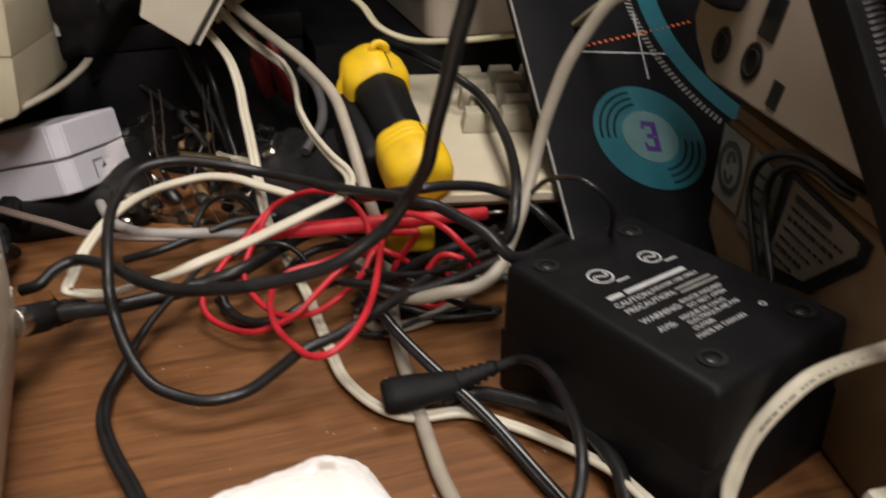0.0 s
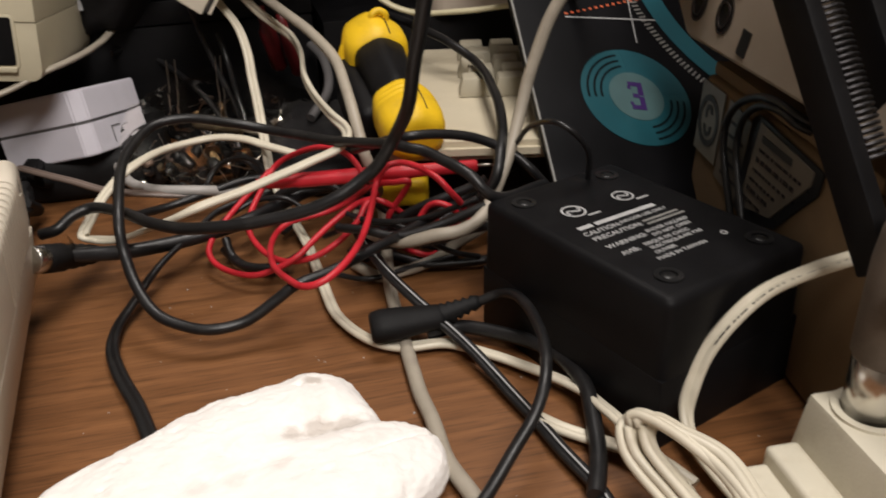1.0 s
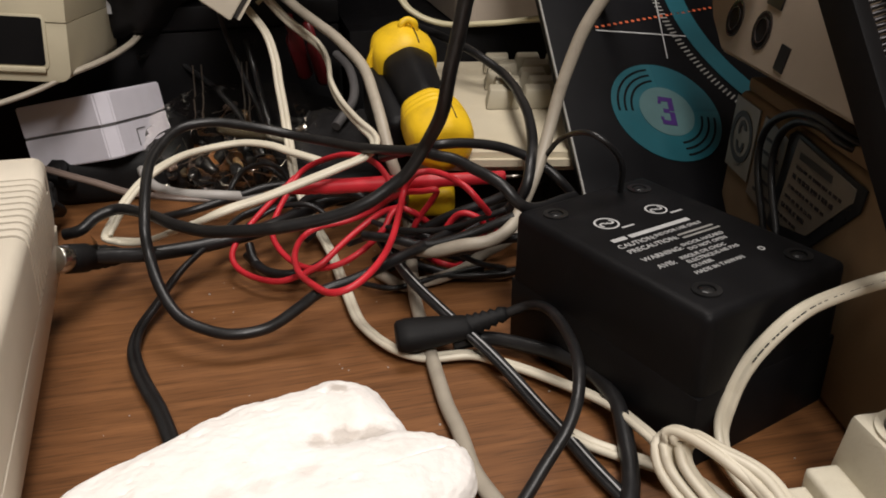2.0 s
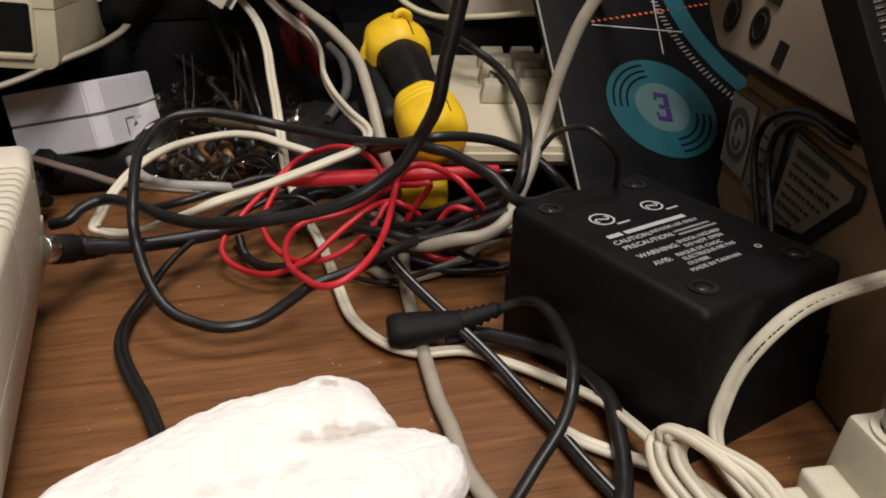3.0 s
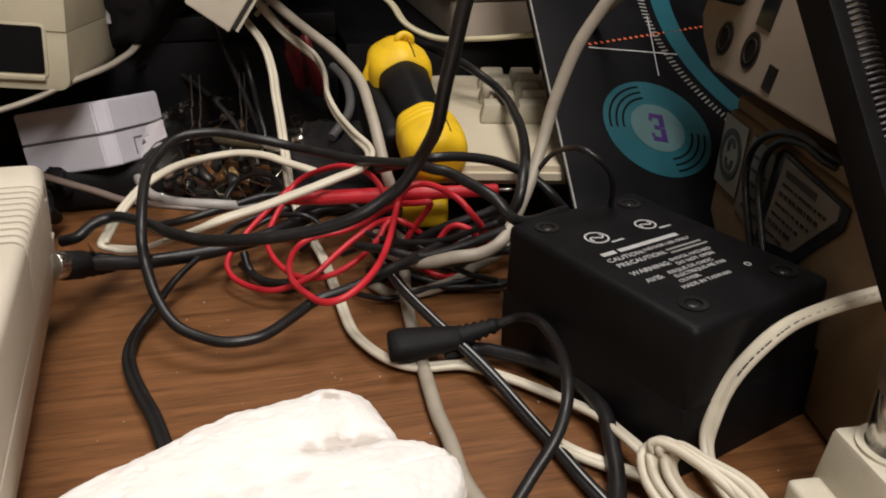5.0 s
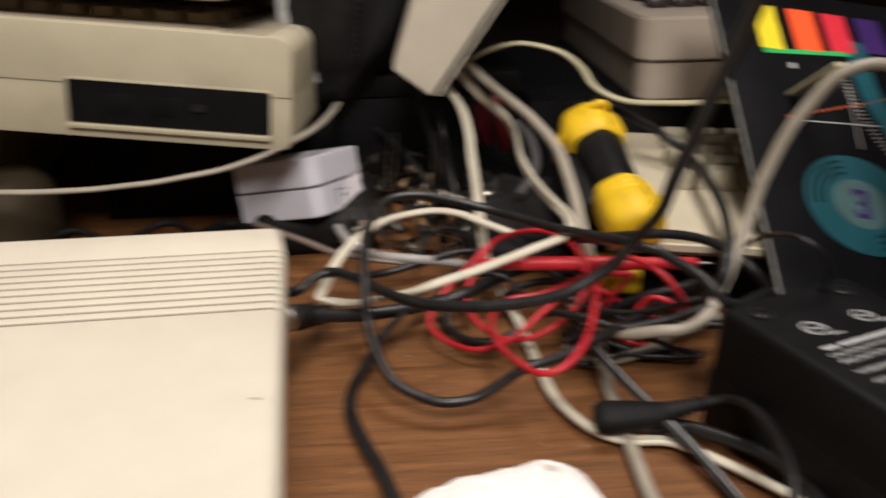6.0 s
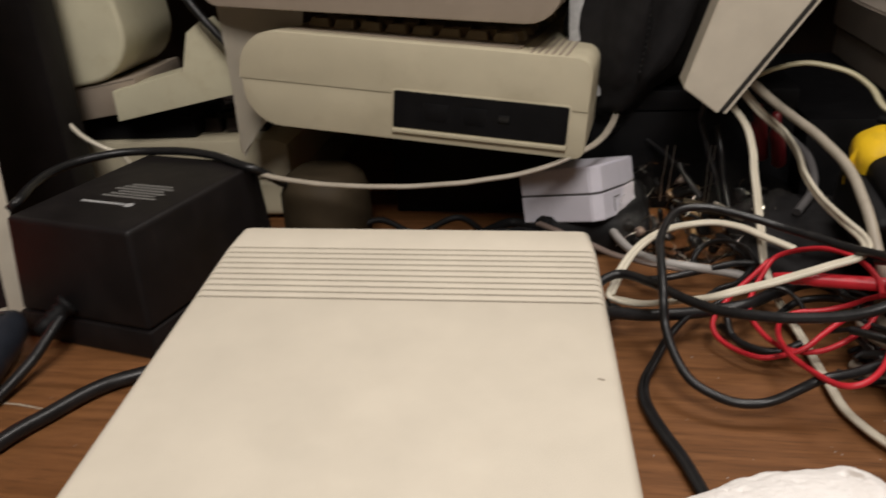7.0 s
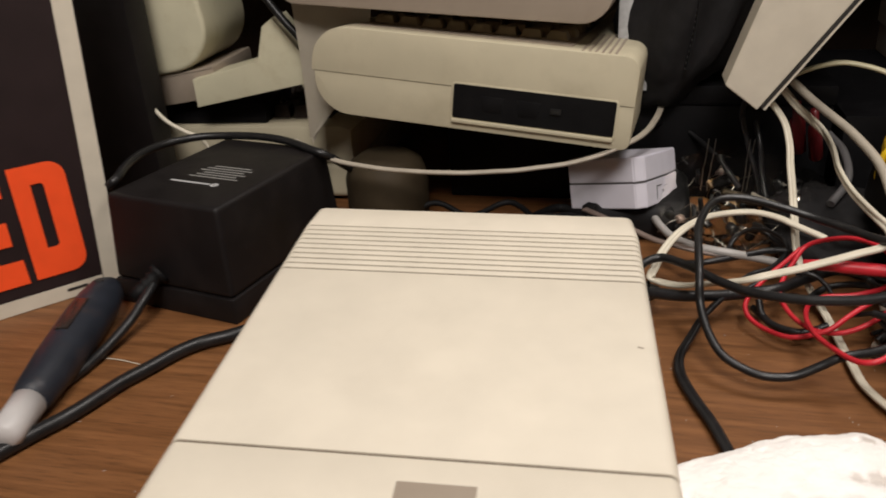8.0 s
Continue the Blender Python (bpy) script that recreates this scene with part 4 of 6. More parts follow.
# ---- tools ----
def screwdriver():
    """A thick two-tone handle, seen along its length."""
    a, b = Vector((0.1022, 0.303, 0.0612)), Vector((0.0955, 0.425, 0.0965))
    s = thing("screwdriver", aim(a, b), "chunky yellow and black screwdriver handle on the keyboard", "screwdriver")
    L = (b - a).length

    def grip(profile, flat=0.92):
        bm = lathe(profile, 40)
        for v in bm.verts:
            ang = math.atan2(v.co.y, v.co.x)
            k = 1 - 0.05 * (0.5 + 0.5 * math.cos(6 * ang))
            v.co.x *= k
            v.co.y *= k * flat
        return bm

    part("rear_grip", grip([(0.009, -0.006), (0.0140, -0.0045), (0.0162, 0.000), (0.0172, 0.007), (0.0172, 0.0150), (0.0166, 0.0157), (0.0171, 0.0165), (0.0170, 0.0190), (0.0163, 0.0197), (0.0168, 0.0205), (0.0166, 0.0230), (0.0159, 0.0237), (0.0162, 0.0245), (0.0152, 0.0285), (0.0125, 0.0310)]), YELLOW, s, "yellow rubber grip")
    part("shaft_grip", grip([(0.0100, 0.0265), (0.0118, 0.0310), (0.0128, 0.042), (0.0134, 0.055), (0.0150, 0.073), (0.0140, 0.076)]), BLACK, s, "black rubber waist")
    part("collar", grip([(0.013, 0.071), (0.0172, 0.073), (0.0188, 0.080), (0.0188, 0.090), (0.0160, 0.100), (0.009, 0.104)]), YELLOW, s, "yellow collar")
    part("seam", tube([(-0.006, 0.0132, 0.001), (-0.006, 0.0141, 0.009), (-0.006, 0.0140, 0.0150), (-0.006, 0.0137, 0.021), (-0.006, 0.0131, 0.0255)], 0.0004, per=4), KEY_BROWN, s, "dark moulding seam")
    part("seam", tube([(-0.006, 0.0146, 0.074), (-0.006, 0.0160, 0.081), (-0.006, 0.0160, 0.090)], 0.0004, per=4), KEY_BROWN, s, "dark moulding seam")
    part("lower_grip", box(-0.0125, 0.0125, -0.012, 0.012, -0.008, 0.008, 0.005, 3), YELLOW, s, "yellow lower end of the handle", m=aim(a, b).inverted() @ pose(0.0981, 0.3180, 0.0289, 0, 0, -12))
    part("side_flap", tube([(0.0150, 0.006, 0.086), (0.0185, -0.002, 0.084), (0.0195, -0.012, 0.080), (0.0185, -0.016, 0.078)], 0.0026, [(1, 0.3), (0.6, 0.9), (-0.6, 0.9), (-1, 0.3), (-1, -0.3), (-0.6, -0.9), (0.6, -0.9), (1, -0.3)], per=5), YELLOW, s, "yellow flap down the side")
    part("hook", tube([(0.0005, 0.0140, 0.089), (0.0002, 0.0180, 0.0895), (-0.0035, 0.0196, 0.0905), (-0.0070, 0.0178, 0.0895), (-0.0070, 0.0130, 0.089)], 0.0021), YELLOW, s, "small yellow hanging lug")
    part("under_grip", box(0.003, 0.022, -0.036, -0.002, 0.026, 0.092, 0.006, 3), BLACK, s, "black lower body of the tool")
    part("button", lathe([(0.0001, -0.0012), (0.0022, -0.0008), (0.0022, 0.0008), (0.0001, 0.0012)], 20), PINK, s, "small pink button", m=aim(a, b).inverted() @ pose(0.0831, 0.3520, 0.0661, 80, 0, 60) @ Matrix.Diagonal((1, 2.0, 1, 1)))
    return s


screwdriver()


def hand_tool():
    a, b = Vector((-0.384, 0.128, 0.012)), Vector((-0.420, 0.270, 0.0165))
    s = thing("hand_tool", aim(a, b), "dark blue plastic hand tool with a light grey cap", "tool")
    part("handle", lathe([(0.0095, 0.022), (0.0115, 0.03), (0.0135, 0.06), (0.0145, 0.10), (0.0140, 0.125), (0.0120, 0.142), (0.007, 0.152), (0.002, 0.155)], 28), NAVY, s)
    part("end_cap", lathe([(0.006, -0.008), (0.0085, -0.005), (0.009, 0.005), (0.0095, 0.0235)], 24), GREY_CAP, s, "light grey cap")
    part("name_patch", box(-0.004, 0.004, 0.0128, 0.0149, 0.075, 0.11, 0.0005), KEY_BROWN, s)
    part("hang_hole", cylinder(0.003, 0.003, -0.0005, 0.0006, 16), DARK_INK, s, m=pose(0.0, 0.0125, 0.137, -70, 0, 0))
    return s


hand_tool()

# black pouch lying in the shadow behind the tangle
pouch = bmesh.new()
bmesh.ops.create_icosphere(pouch, subdivisions=5, radius=1)
for v in pouch.verts:
    q = v.co.copy()
    k = 1 + 0.18 * noise.noise(q * 2.0 + Vector((3, 0, 0))) + 0.08 * abs(noise.noise(q * 6))
    v.co = Vector((q.x * 0.046 * k, q.y * 0.056 * k, max(0.0, 0.012 + q.z * 0.028 * k)))
tagged(part("fabric_pouch", pouch, FABRIC, m=pose(0.070, 0.425, 0.0, 0, 0, 25)), "slack black fabric pouch behind the tangled cables", "pouch")

# ---- white plaster lump ----
lump = bmesh.new()
EDGE = [(-0.0595, 0.1397), (-0.05, 0.1534), (-0.0353, 0.1613), (-0.0226, 0.1692), (-0.0089, 0.1766), (0.0047, 0.1834), (0.0258, 0.1876), (0.0395, 0.1882), (0.0495, 0.1829), (0.0537, 0.1687), (0.0587, 0.1539), (0.0692, 0.1497), (0.0752, 0.1442), (0.0748, 0.1330), (0.0670, 0.1218), (0.0521, 0.1113), (0.0311, 0.1039), (-0.0005, 0.0966), (-0.0374, 0.0966), (-0.0584, 0.1061), (-0.0658, 0.125)]
loop = spline([(x, y, 0) for x, y in EDGE + EDGE[:1]], 12)[:-1]
mid = sum(loop, Vector()) / len(loop)
rings = []
PROFILE = ((0.93, 0.0), (0.99, 0.003), (1.0, 0.007), (0.985, 0.011), (0.965, 0.013), (0.94, 0.0145), (0.90, 0.016), (0.86, 0.017), (0.80, 0.018), (0.74, 0.019), (0.67, 0.0195), (0.60, 0.020), (0.52, 0.0203), (0.44, 0.0205), (0.36, 0.0205), (0.28, 0.0205), (0.20, 0.0202), (0.12, 0.020))
STEPS = [(a[0] + (b[0] - a[0]) * k / 4, a[1] + (b[1] - a[1]) * k / 4) for a, b in zip(PROFILE, PROFILE[1:]) for k in range(4)] + [PROFILE[-1]]
for s, z in STEPS:
    ringv = []
    for p in loop:
        q = mid + (p - mid) * s
        j = Vector((q.x, q.y, z))
        n1 = noise.noise(j * 32) * 0.0016 + noise.noise(j * 110) * 0.0006 + noise.noise(j * 420) * 0.00035 + min(0.0, noise.noise(j * 230) + 0.45) * 0.003
        dent = -0.0040 / (1 + math.exp((((q.x - 0.036) / 0.014) ** 2 + ((q.y - 0.1535) / 0.0065) ** 2 - 1) * 1.6)) - 0.0018 * math.exp(-((q.x + 0.005) ** 2 / 0.00005 + (q.y - 0.135) ** 2 / 0.00005)) - 0.0014 * math.exp(-((q.x - 0.023) ** 2 / 0.00004 + (q.y - 0.140) ** 2 / 0.00004))
        step = 1 / (1 + math.exp(-(q.x - 0.0535 - 0.35 * (0.150 - q.y) + 1.5 * n1) / 0.0022))
        slope = -0.0012 * step
        # a cracked ledge across one end
        along = (q.x - 0.0381) * 0.906 + (q.y - 0.1296) * 0.423
        off = abs((q.y - 0.1296) * 0.906 - (q.x - 0.0381) * 0.423 + noise.noise(j * 120) * 0.0012)
        if 0.004 < along < 0.042:
            slope -= 0.0022 * math.exp(-(off / 0.0009) ** 2) * min(1.0, (along - 0.004) / 0.012)
        out = (p - mid).normalized() * n1 * 0.8
        ringv.append(lump.verts.new((q.x + out.x, q.y + out.y, max(0.0, z + (n1 + dent + slope if z > 0.004 else 0)))))
    rings.append(ringv)
for a, b in zip(rings, rings[1:]):
    for i in range(len(a)):
        lump.faces.new((a[i], a[(i + 1) % len(a)], b[(i + 1) % len(a)], b[i]))
lump.faces.new(rings[-1])
lump.faces.new(rings[0][::-1])
tagged(part("plaster_lump", lump, CLAY), "rough white lump of plaster with pits and smudges", "lump")


# ---- lamp on its white clamp ----
def desk_lamp():
    d = thing("desk_lamp", pose(0.2035, 0.082, 0.0, 0, 0, -4), "cream lamp base with steps and a worn chrome post", "lamp")
    part("base", taper_box(0.052, 0.048, 0.035, 0.003, 0.002, 2), LAMP_IVORY, d, "cream plastic base")
    part("base_step", box(-0.0465, -0.024, -0.030, 0.019, 0.0, 0.0112, 0.0022, 3), LAMP_IVORY, d)
    part("base_step", box(-0.0350, -0.0235, -0.030, 0.0205, 0.0, 0.0170, 0.0022, 3), LAMP_IVORY, d)
    m = Matrix.Translation((-0.0105, 0.009, 0))
    part("post_ring", ring(0.0088, 0.0112, 0.0015, 28), LAMP_IVORY, d, m=m @ Matrix.Translation((0, 0, 0.0345)))
    part("chrome_post", lathe([(0.0085, 0.033), (0.0085, 0.054), (0.0076, 0.055)], 28), CHROME, d, "worn chrome post", m=m)
    part("sleeve", lathe([(0.0088, 0.0545), (0.0095, 0.056), (0.0095, 0.084), (0.0085, 0.094), (0.0070, 0.100)], 24), SLEEVE, d, "dusty brown sleeve", m=m)
    part("bolt", lathe([(0.0045, 0), (0.0045, 0.003), (0.0025, 0.0045)], 16), CHROME, d, m=pose(-0.0165, 0.0005, 0.079, 90, 0, -25))
    return d


desk_lamp()


def lamp_arm():
    a, b = Vector((0.2115, 0.102, 0.074)), Vector((0.194, 0.235, 0.262))
    m = thing("lamp_arm", aim(a, b), "matt black lamp arm with a coiled steel spring along it", "lamp arm")
    L = (b - a).length
    part("bar", box(-0.016, -0.004, -0.006, 0.006, 0.003, L, 0.001), BLACK, m)
    part("bar", box(0.014, 0.020, -0.006, 0.006, 0.003, L, 0.001), BLACK, m)
    turns = 90
    coil = [(0.0085 + 0.0052 * math.cos(i * math.pi / 4), 0.0052 * math.sin(i * math.pi / 4), 0.035 + (L - 0.06) * i / (8 * turns)) for i in range(8 * turns + 1)]
    part("spring", tube(coil, 0.0007, [(math.cos(k), math.sin(k)) for k in (0, 1.257, 2.513, 3.77, 5.027)], per=1, lay=Vector((0, 0, 1))), DARK_STEEL, m, "dark steel coil spring")
    return m


lamp_arm()


# ---- clear bag of parts ----
def parts_bag():
    rng = random.Random(4)
    b = thing("parts_bag", pose(0.0, 0.455, 0.0), "crumpled clear plastic bag of loose electronic components", "bag")
    bm = bmesh.new()
    bmesh.ops.create_icosphere(bm, subdivisions=5, radius=1)
    for v in bm.verts:
        q = v.co.copy()
        k = 1 + 0.22 * noise.noise(q * 2.1) + 0.13 * abs(noise.noise(q * 5.5)) + 0.05 * abs(noise.noise(q * 13))
        v.co = Vector((q.x * 0.062 * k, q.y * 0.055 * k, max(0.0012, 0.026 + q.z * 0.030 * k)))
    film = part("bag_film", bm, CLEAR, b, "glossy clear crumpled film")
    film.visible_shadow = False
    for i in range(70):
        x, y, z = rng.uniform(-0.05, 0.05), rng.uniform(-0.045, 0.04), rng.uniform(0.005, 0.030)
        mt = rng.choice((BODY_TAN, BLACK_TRIM, BLACK_TRIM, BLACK_TRIM, BLACK_TRIM, BLACK_TRIM, RUBBER, RUBBER, RUBBER, BROWN_VINYL, CHROME))
        r, l = rng.uniform(0.0016, 0.0042), rng.uniform(0.005, 0.013)
        pz = pose(x, y, z, rng.uniform(0, 180), rng.uniform(0, 180), rng.uniform(0, 180))
        c = part("component", lathe([(r * 0.8, -l / 2), (r, -l / 2 + 0.0006), (r, l / 2 - 0.0006), (r * 0.8, l / 2)], 12), mt, b, m=pz)
        for s in (-1, 1)[i % 3:]:
            part("lead", tube([(0.0004 * s, 0, s * l * 0.45), (0.0006, 0, s * (l * 0.5 + 0.008)), (rng.uniform(-0.004, 0.004), rng.uniform(-0.003, 0.003), s * (l * 0.5 + rng.uniform(0.014, 0.024)))], 0.00035, [(1, 0), (-0.5, 0.87), (-0.5, -0.87)], per=3), STEEL, c)
    # two capacitors and a crystal lie on top, with a pair of long straight leads
    for (x, y, z), (u, v, w), r, mt in (((-0.010, -0.028, 0.040), (0.018, -0.026, 0.032), 0.0030, AMBER), ((0.010, -0.022, 0.036), (0.030, -0.030, 0.030), 0.0026, LABEL_GREY), ((0.036, -0.024, 0.031), (0.044, -0.024, 0.036), 0.0042, CHROME), ((-0.052, -0.026, 0.014), (-0.030, -0.030, 0.016), 0.0032, AMBER)):
        n = (Vector((u, v, w)) - Vector((x, y, z))).length
        part("component", lathe([(r * 0.7, 0), (r, 0.0008), (r, n - 0.0008), (r * 0.7, n)], 14), mt, b, m=aim((x, y, z), (u, v, w)))
    for x in (-0.023, -0.018, 0.006, 0.009):
        part("lead", tube([(x, -0.004, 0.030), (x + 0.0008, -0.005, 0.052), (x + 0.0022, -0.006, 0.074)], 0.0005, [(1, 0), (-0.5, 0.87), (-0.5, -0.87)], per=3), STEEL, b)
    return b


parts_bag()
for i, (x, y, r) in enumerate(((0.048, 0.480, 0.0055), (0.060, 0.476, 0.0050))):
    tagged(part("red_connector", lathe([(r * 0.7, 0), (r, 0.002), (r, 0.03), (r * 0.55, 0.034), (r * 0.55, 0.046)], 20), BODY_RED, m=pose(x, y, 0.055 - 0.004 * i, 20, -12, 0)), "dull red moulded connector among the cables", "connector", "red connectors")
tagged(part("amber_spool", lathe([(0.024, 0), (0.030, 0.004), (0.033, 0.02), (0.033, 0.046), (0.029, 0.058), (0.020, 0.064)], 32), AMBER, m=pose(-0.266, 0.430, 0.0, 0, 0, 0)), "tan translucent spool under the computer", "spool")
for x in (-0.281, -0.245):
    tagged(part("yellow_clip", box(x, x + 0.011, 0.352, 0.364, 0.0, 0.0425, 0.002), YELLOW), "small yellow plastic clip at the rear of the drive", "clip", "yellow clips")

# ---- cables: where each one runs ----
BIG_LOOP = [(0.149, 0.249, 0.050), (0.120, 0.225, 0.058), (0.109, 0.229, 0.068), (0.097, 0.249, 0.072), (0.089, 0.255, 0.073), (0.082, 0.265, 0.072), (0.062, 0.305, 0.062), (0.038, 0.334, 0.060), (0.017, 0.342, 0.064), (-0.005, 0.349, 0.067), (-0.023, 0.345, 0.066), (-0.033, 0.321, 0.062), (-0.035, 0.295, 0.057), (-0.035, 0.273, 0.048), (-0.034, 0.265, 0.036), (-0.030, 0.253, 0.026), (-0.023, 0.242, 0.018), (-0.012, 0.235, 0.014), (-0.001, 0.231, 0.013), (0.012, 0.232, 0.014), (0.026, 0.234, 0.021), (0.035, 0.235, 0.026), (0.052, 0.240, 0.028), (0.068, 0.248, 0.030), (0.091, 0.265, 0.030), (0.119, 0.283, 0.032), (0.138, 0.298, 0.030)]
KINK_CORD = [(-0.013, 0.144, 0.004), (-0.024, 0.180, 0.004), (-0.031, 0.203, 0.004), (-0.040, 0.227, 0.004), (-0.044, 0.244, 0.004), (-0.043, 0.260, 0.005), (-0.036, 0.277, 0.008), (-0.028, 0.295, 0.012), (-0.013, 0.317, 0.016), (0.000, 0.337, 0.018), (0.015, 0.347, 0.020), (0.028, 0.377, 0.020), (0.019, 0.407, 0.020), (0.013, 0.422, 0.018)]
SERIAL_CABLE = [(-0.078, 0.312, 0.030), (-0.070, 0.311, 0.032), (-0.063, 0.316, 0.036), (-0.053, 0.318, 0.038), (-0.039, 0.304, 0.040), (-0.024, 0.280, 0.043), (-0.007, 0.262, 0.046), (0.014, 0.252, 0.049), (0.036, 0.246, 0.053), (0.054, 0.243, 0.059), (0.068, 0.244, 0.066), (0.075, 0.243, 0.072), (0.082, 0.238, 0.086), (0.085, 0.223, 0.104), (0.087, 0.209, 0.130), (0.090, 0.195, 0.158), (0.094, 0.180, 0.190), (0.100, 0.165, 0.230), (0.108, 0.150, 0.280)]
DIN_CABLE = [(-0.072, 0.285, 0.030), (-0.068, 0.293, 0.026), (-0.056, 0.300, 0.022), (-0.038, 0.306, 0.018), (-0.021, 0.311, 0.017), (-0.005, 0.316, 0.017), (0.014, 0.318, 0.020), (0.034, 0.335, 0.020), (0.053, 0.345, 0.022), (0.070, 0.338, 0.025)]
ZIP_A = [(0.046, 0.352, 0.040), (0.032, 0.362, 0.043), (0.018, 0.374, 0.045), (0.000, 0.380, 0.045), (-0.023, 0.372, 0.044), (-0.041, 0.354, 0.041), (-0.052, 0.337, 0.035), (-0.058, 0.321, 0.029), (-0.060, 0.314, 0.025), (-0.054, 0.315, 0.022), (-0.043, 0.309, 0.024), (-0.027, 0.293, 0.034), (-0.007, 0.277, 0.047), (0.014, 0.284, 0.050), (0.035, 0.291, 0.053), (0.050, 0.297, 0.056), (0.063, 0.300, 0.059), (0.069, 0.305, 0.062), (0.070, 0.318, 0.063), (0.066, 0.334, 0.065), (0.061, 0.366, 0.066), (0.058, 0.396, 0.071), (0.059, 0.430, 0.076), (0.056, 0.448, 0.081), (0.047, 0.452, 0.089), (0.036, 0.458, 0.099), (0.020, 0.468, 0.118)]
ZIP_B = [(0.000, 0.468, 0.122), (0.012, 0.452, 0.110), (0.024, 0.425, 0.097), (0.028, 0.412, 0.084), (0.029, 0.402, 0.071), (0.030, 0.388, 0.056), (0.0305, 0.370, 0.039), (0.032, 0.358, 0.027), (0.036, 0.346, 0.015), (0.042, 0.326, 0.007), (0.046, 0.298, 0.004), (0.048, 0.271, 0.004), (0.051, 0.243, 0.004), (0.059, 0.221, 0.005), (0.072, 0.210, 0.004), (0.092, 0.206, 0.004), (0.107, 0.194, 0.004), (0.120, 0.178, 0.005), (0.130, 0.159, 0.008), (0.133, 0.140, 0.012), (0.136, 0.125, 0.012), (0.140, 0.113, 0.010), (0.144, 0.102, 0.006)]
GREY_A = [(0.025, 0.462, 0.122), (0.045, 0.442, 0.105), (0.063, 0.4, 0.095), (0.073, 0.372, 0.086), (0.075, 0.345, 0.077), (0.076, 0.325, 0.068), (0.077, 0.312, 0.058), (0.077, 0.305, 0.054), (0.0815, 0.3060, 0.0360), (0.085, 0.318, 0.022), (0.083, 0.293, 0.012), (0.078, 0.261, 0.005), (0.076, 0.229, 0.004), (0.075, 0.203, 0.004), (0.074, 0.181, 0.004), (0.075, 0.164, 0.004), (0.075, 0.141, 0.004), (0.079, 0.122, 0.004), (0.083, 0.105, 0.004)]
HOSE = [(-0.058, 0.427, 0.020), (-0.052, 0.404, 0.021), (-0.042, 0.381, 0.022), (-0.026, 0.366, 0.023), (-0.008, 0.362, 0.022), (0.006, 0.367, 0.018), (0.026, 0.370, 0.012), (0.041, 0.366, 0.008)]
CREAM_CORD = [(0.022, 0.470, 0.105), (0.037, 0.468, 0.117), (0.053, 0.465, 0.124), (0.071, 0.462, 0.126), (0.092, 0.457, 0.121), (0.105, 0.452, 0.112), (0.114, 0.445, 0.100), (0.132, 0.437, 0.092), (0.157, 0.420, 0.094), (0.186, 0.400, 0.099), (0.203, 0.375, 0.106), (0.206, 0.350, 0.120), (0.209, 0.330, 0.134)]
GREY_B = [(0.209, 0.262, 0.152), (0.200, 0.268, 0.146), (0.189, 0.272, 0.146), (0.177, 0.275, 0.141), (0.168, 0.278, 0.128), (0.160, 0.280, 0.113), (0.153, 0.280, 0.093), (0.147, 0.276, 0.076), (0.139, 0.268, 0.060), (0.130, 0.260, 0.047), (0.120, 0.250, 0.038), (0.110, 0.247, 0.034), (0.098, 0.250, 0.032), (0.086, 0.258, 0.027), (0.077, 0.272, 0.024), (0.071, 0.290, 0.021), (0.071, 0.305, 0.022)]
BLACK_C = [(0.121, 0.473, 0.085), (0.136, 0.439, 0.082), (0.147, 0.412, 0.078), (0.158, 0.387, 0.070), (0.150, 0.327, 0.071), (0.141, 0.287, 0.068), (0.133, 0.263, 0.062), (0.128, 0.256, 0.052), (0.123, 0.263, 0.040), (0.119, 0.272, 0.028)]
BLACK_D = [(0.071, 0.295, 0.060), (0.081, 0.276, 0.069), (0.091, 0.265, 0.074), (0.104, 0.267, 0.073), (0.123, 0.271, 0.068), (0.139, 0.269, 0.060), (0.148, 0.262, 0.052), (0.158, 0.262, 0.040)]
THIN_E = [(0.136, 0.273, 0.050), (0.142, 0.270, 0.062), (0.143, 0.253, 0.076), (0.144, 0.230, 0.086), (0.150, 0.222, 0.084), (0.158, 0.224, 0.074), (0.161, 0.229, 0.060)]
DC_CORD = [(0.107, 0.214, 0.017), (0.116, 0.210, 0.022), (0.119, 0.195, 0.028), (0.118, 0.175, 0.032), (0.114, 0.153, 0.034), (0.109, 0.138, 0.032), (0.102, 0.129, 0.026), (0.092, 0.122, 0.018), (0.083, 0.115, 0.012), (0.074, 0.108, 0.008)]
BLACK_G = [(0.085, 0.214, 0.006), (0.098, 0.213, 0.007), (0.110, 0.204, 0.008), (0.122, 0.192, 0.009), (0.130, 0.177, 0.010), (0.132, 0.159, 0.010), (0.128, 0.141, 0.008), (0.123, 0.124, 0.006), (0.116, 0.110, 0.005)]
STRIPED = [(0.070, 0.305, 0.012), (0.071, 0.280, 0.016), (0.075, 0.251, 0.018), (0.084, 0.223, 0.016), (0.097, 0.199, 0.009), (0.109, 0.160, 0.004), (0.114, 0.134, 0.004), (0.118, 0.116, 0.004), (0.119, 0.104, 0.004)]
ZIP_C = [(0.112, 0.152, 0.004), (0.118, 0.144, 0.004), (0.126, 0.136, 0.004), (0.134, 0.126, 0.006), (0.141, 0.117, 0.007), (0.147, 0.105, 0.006)]
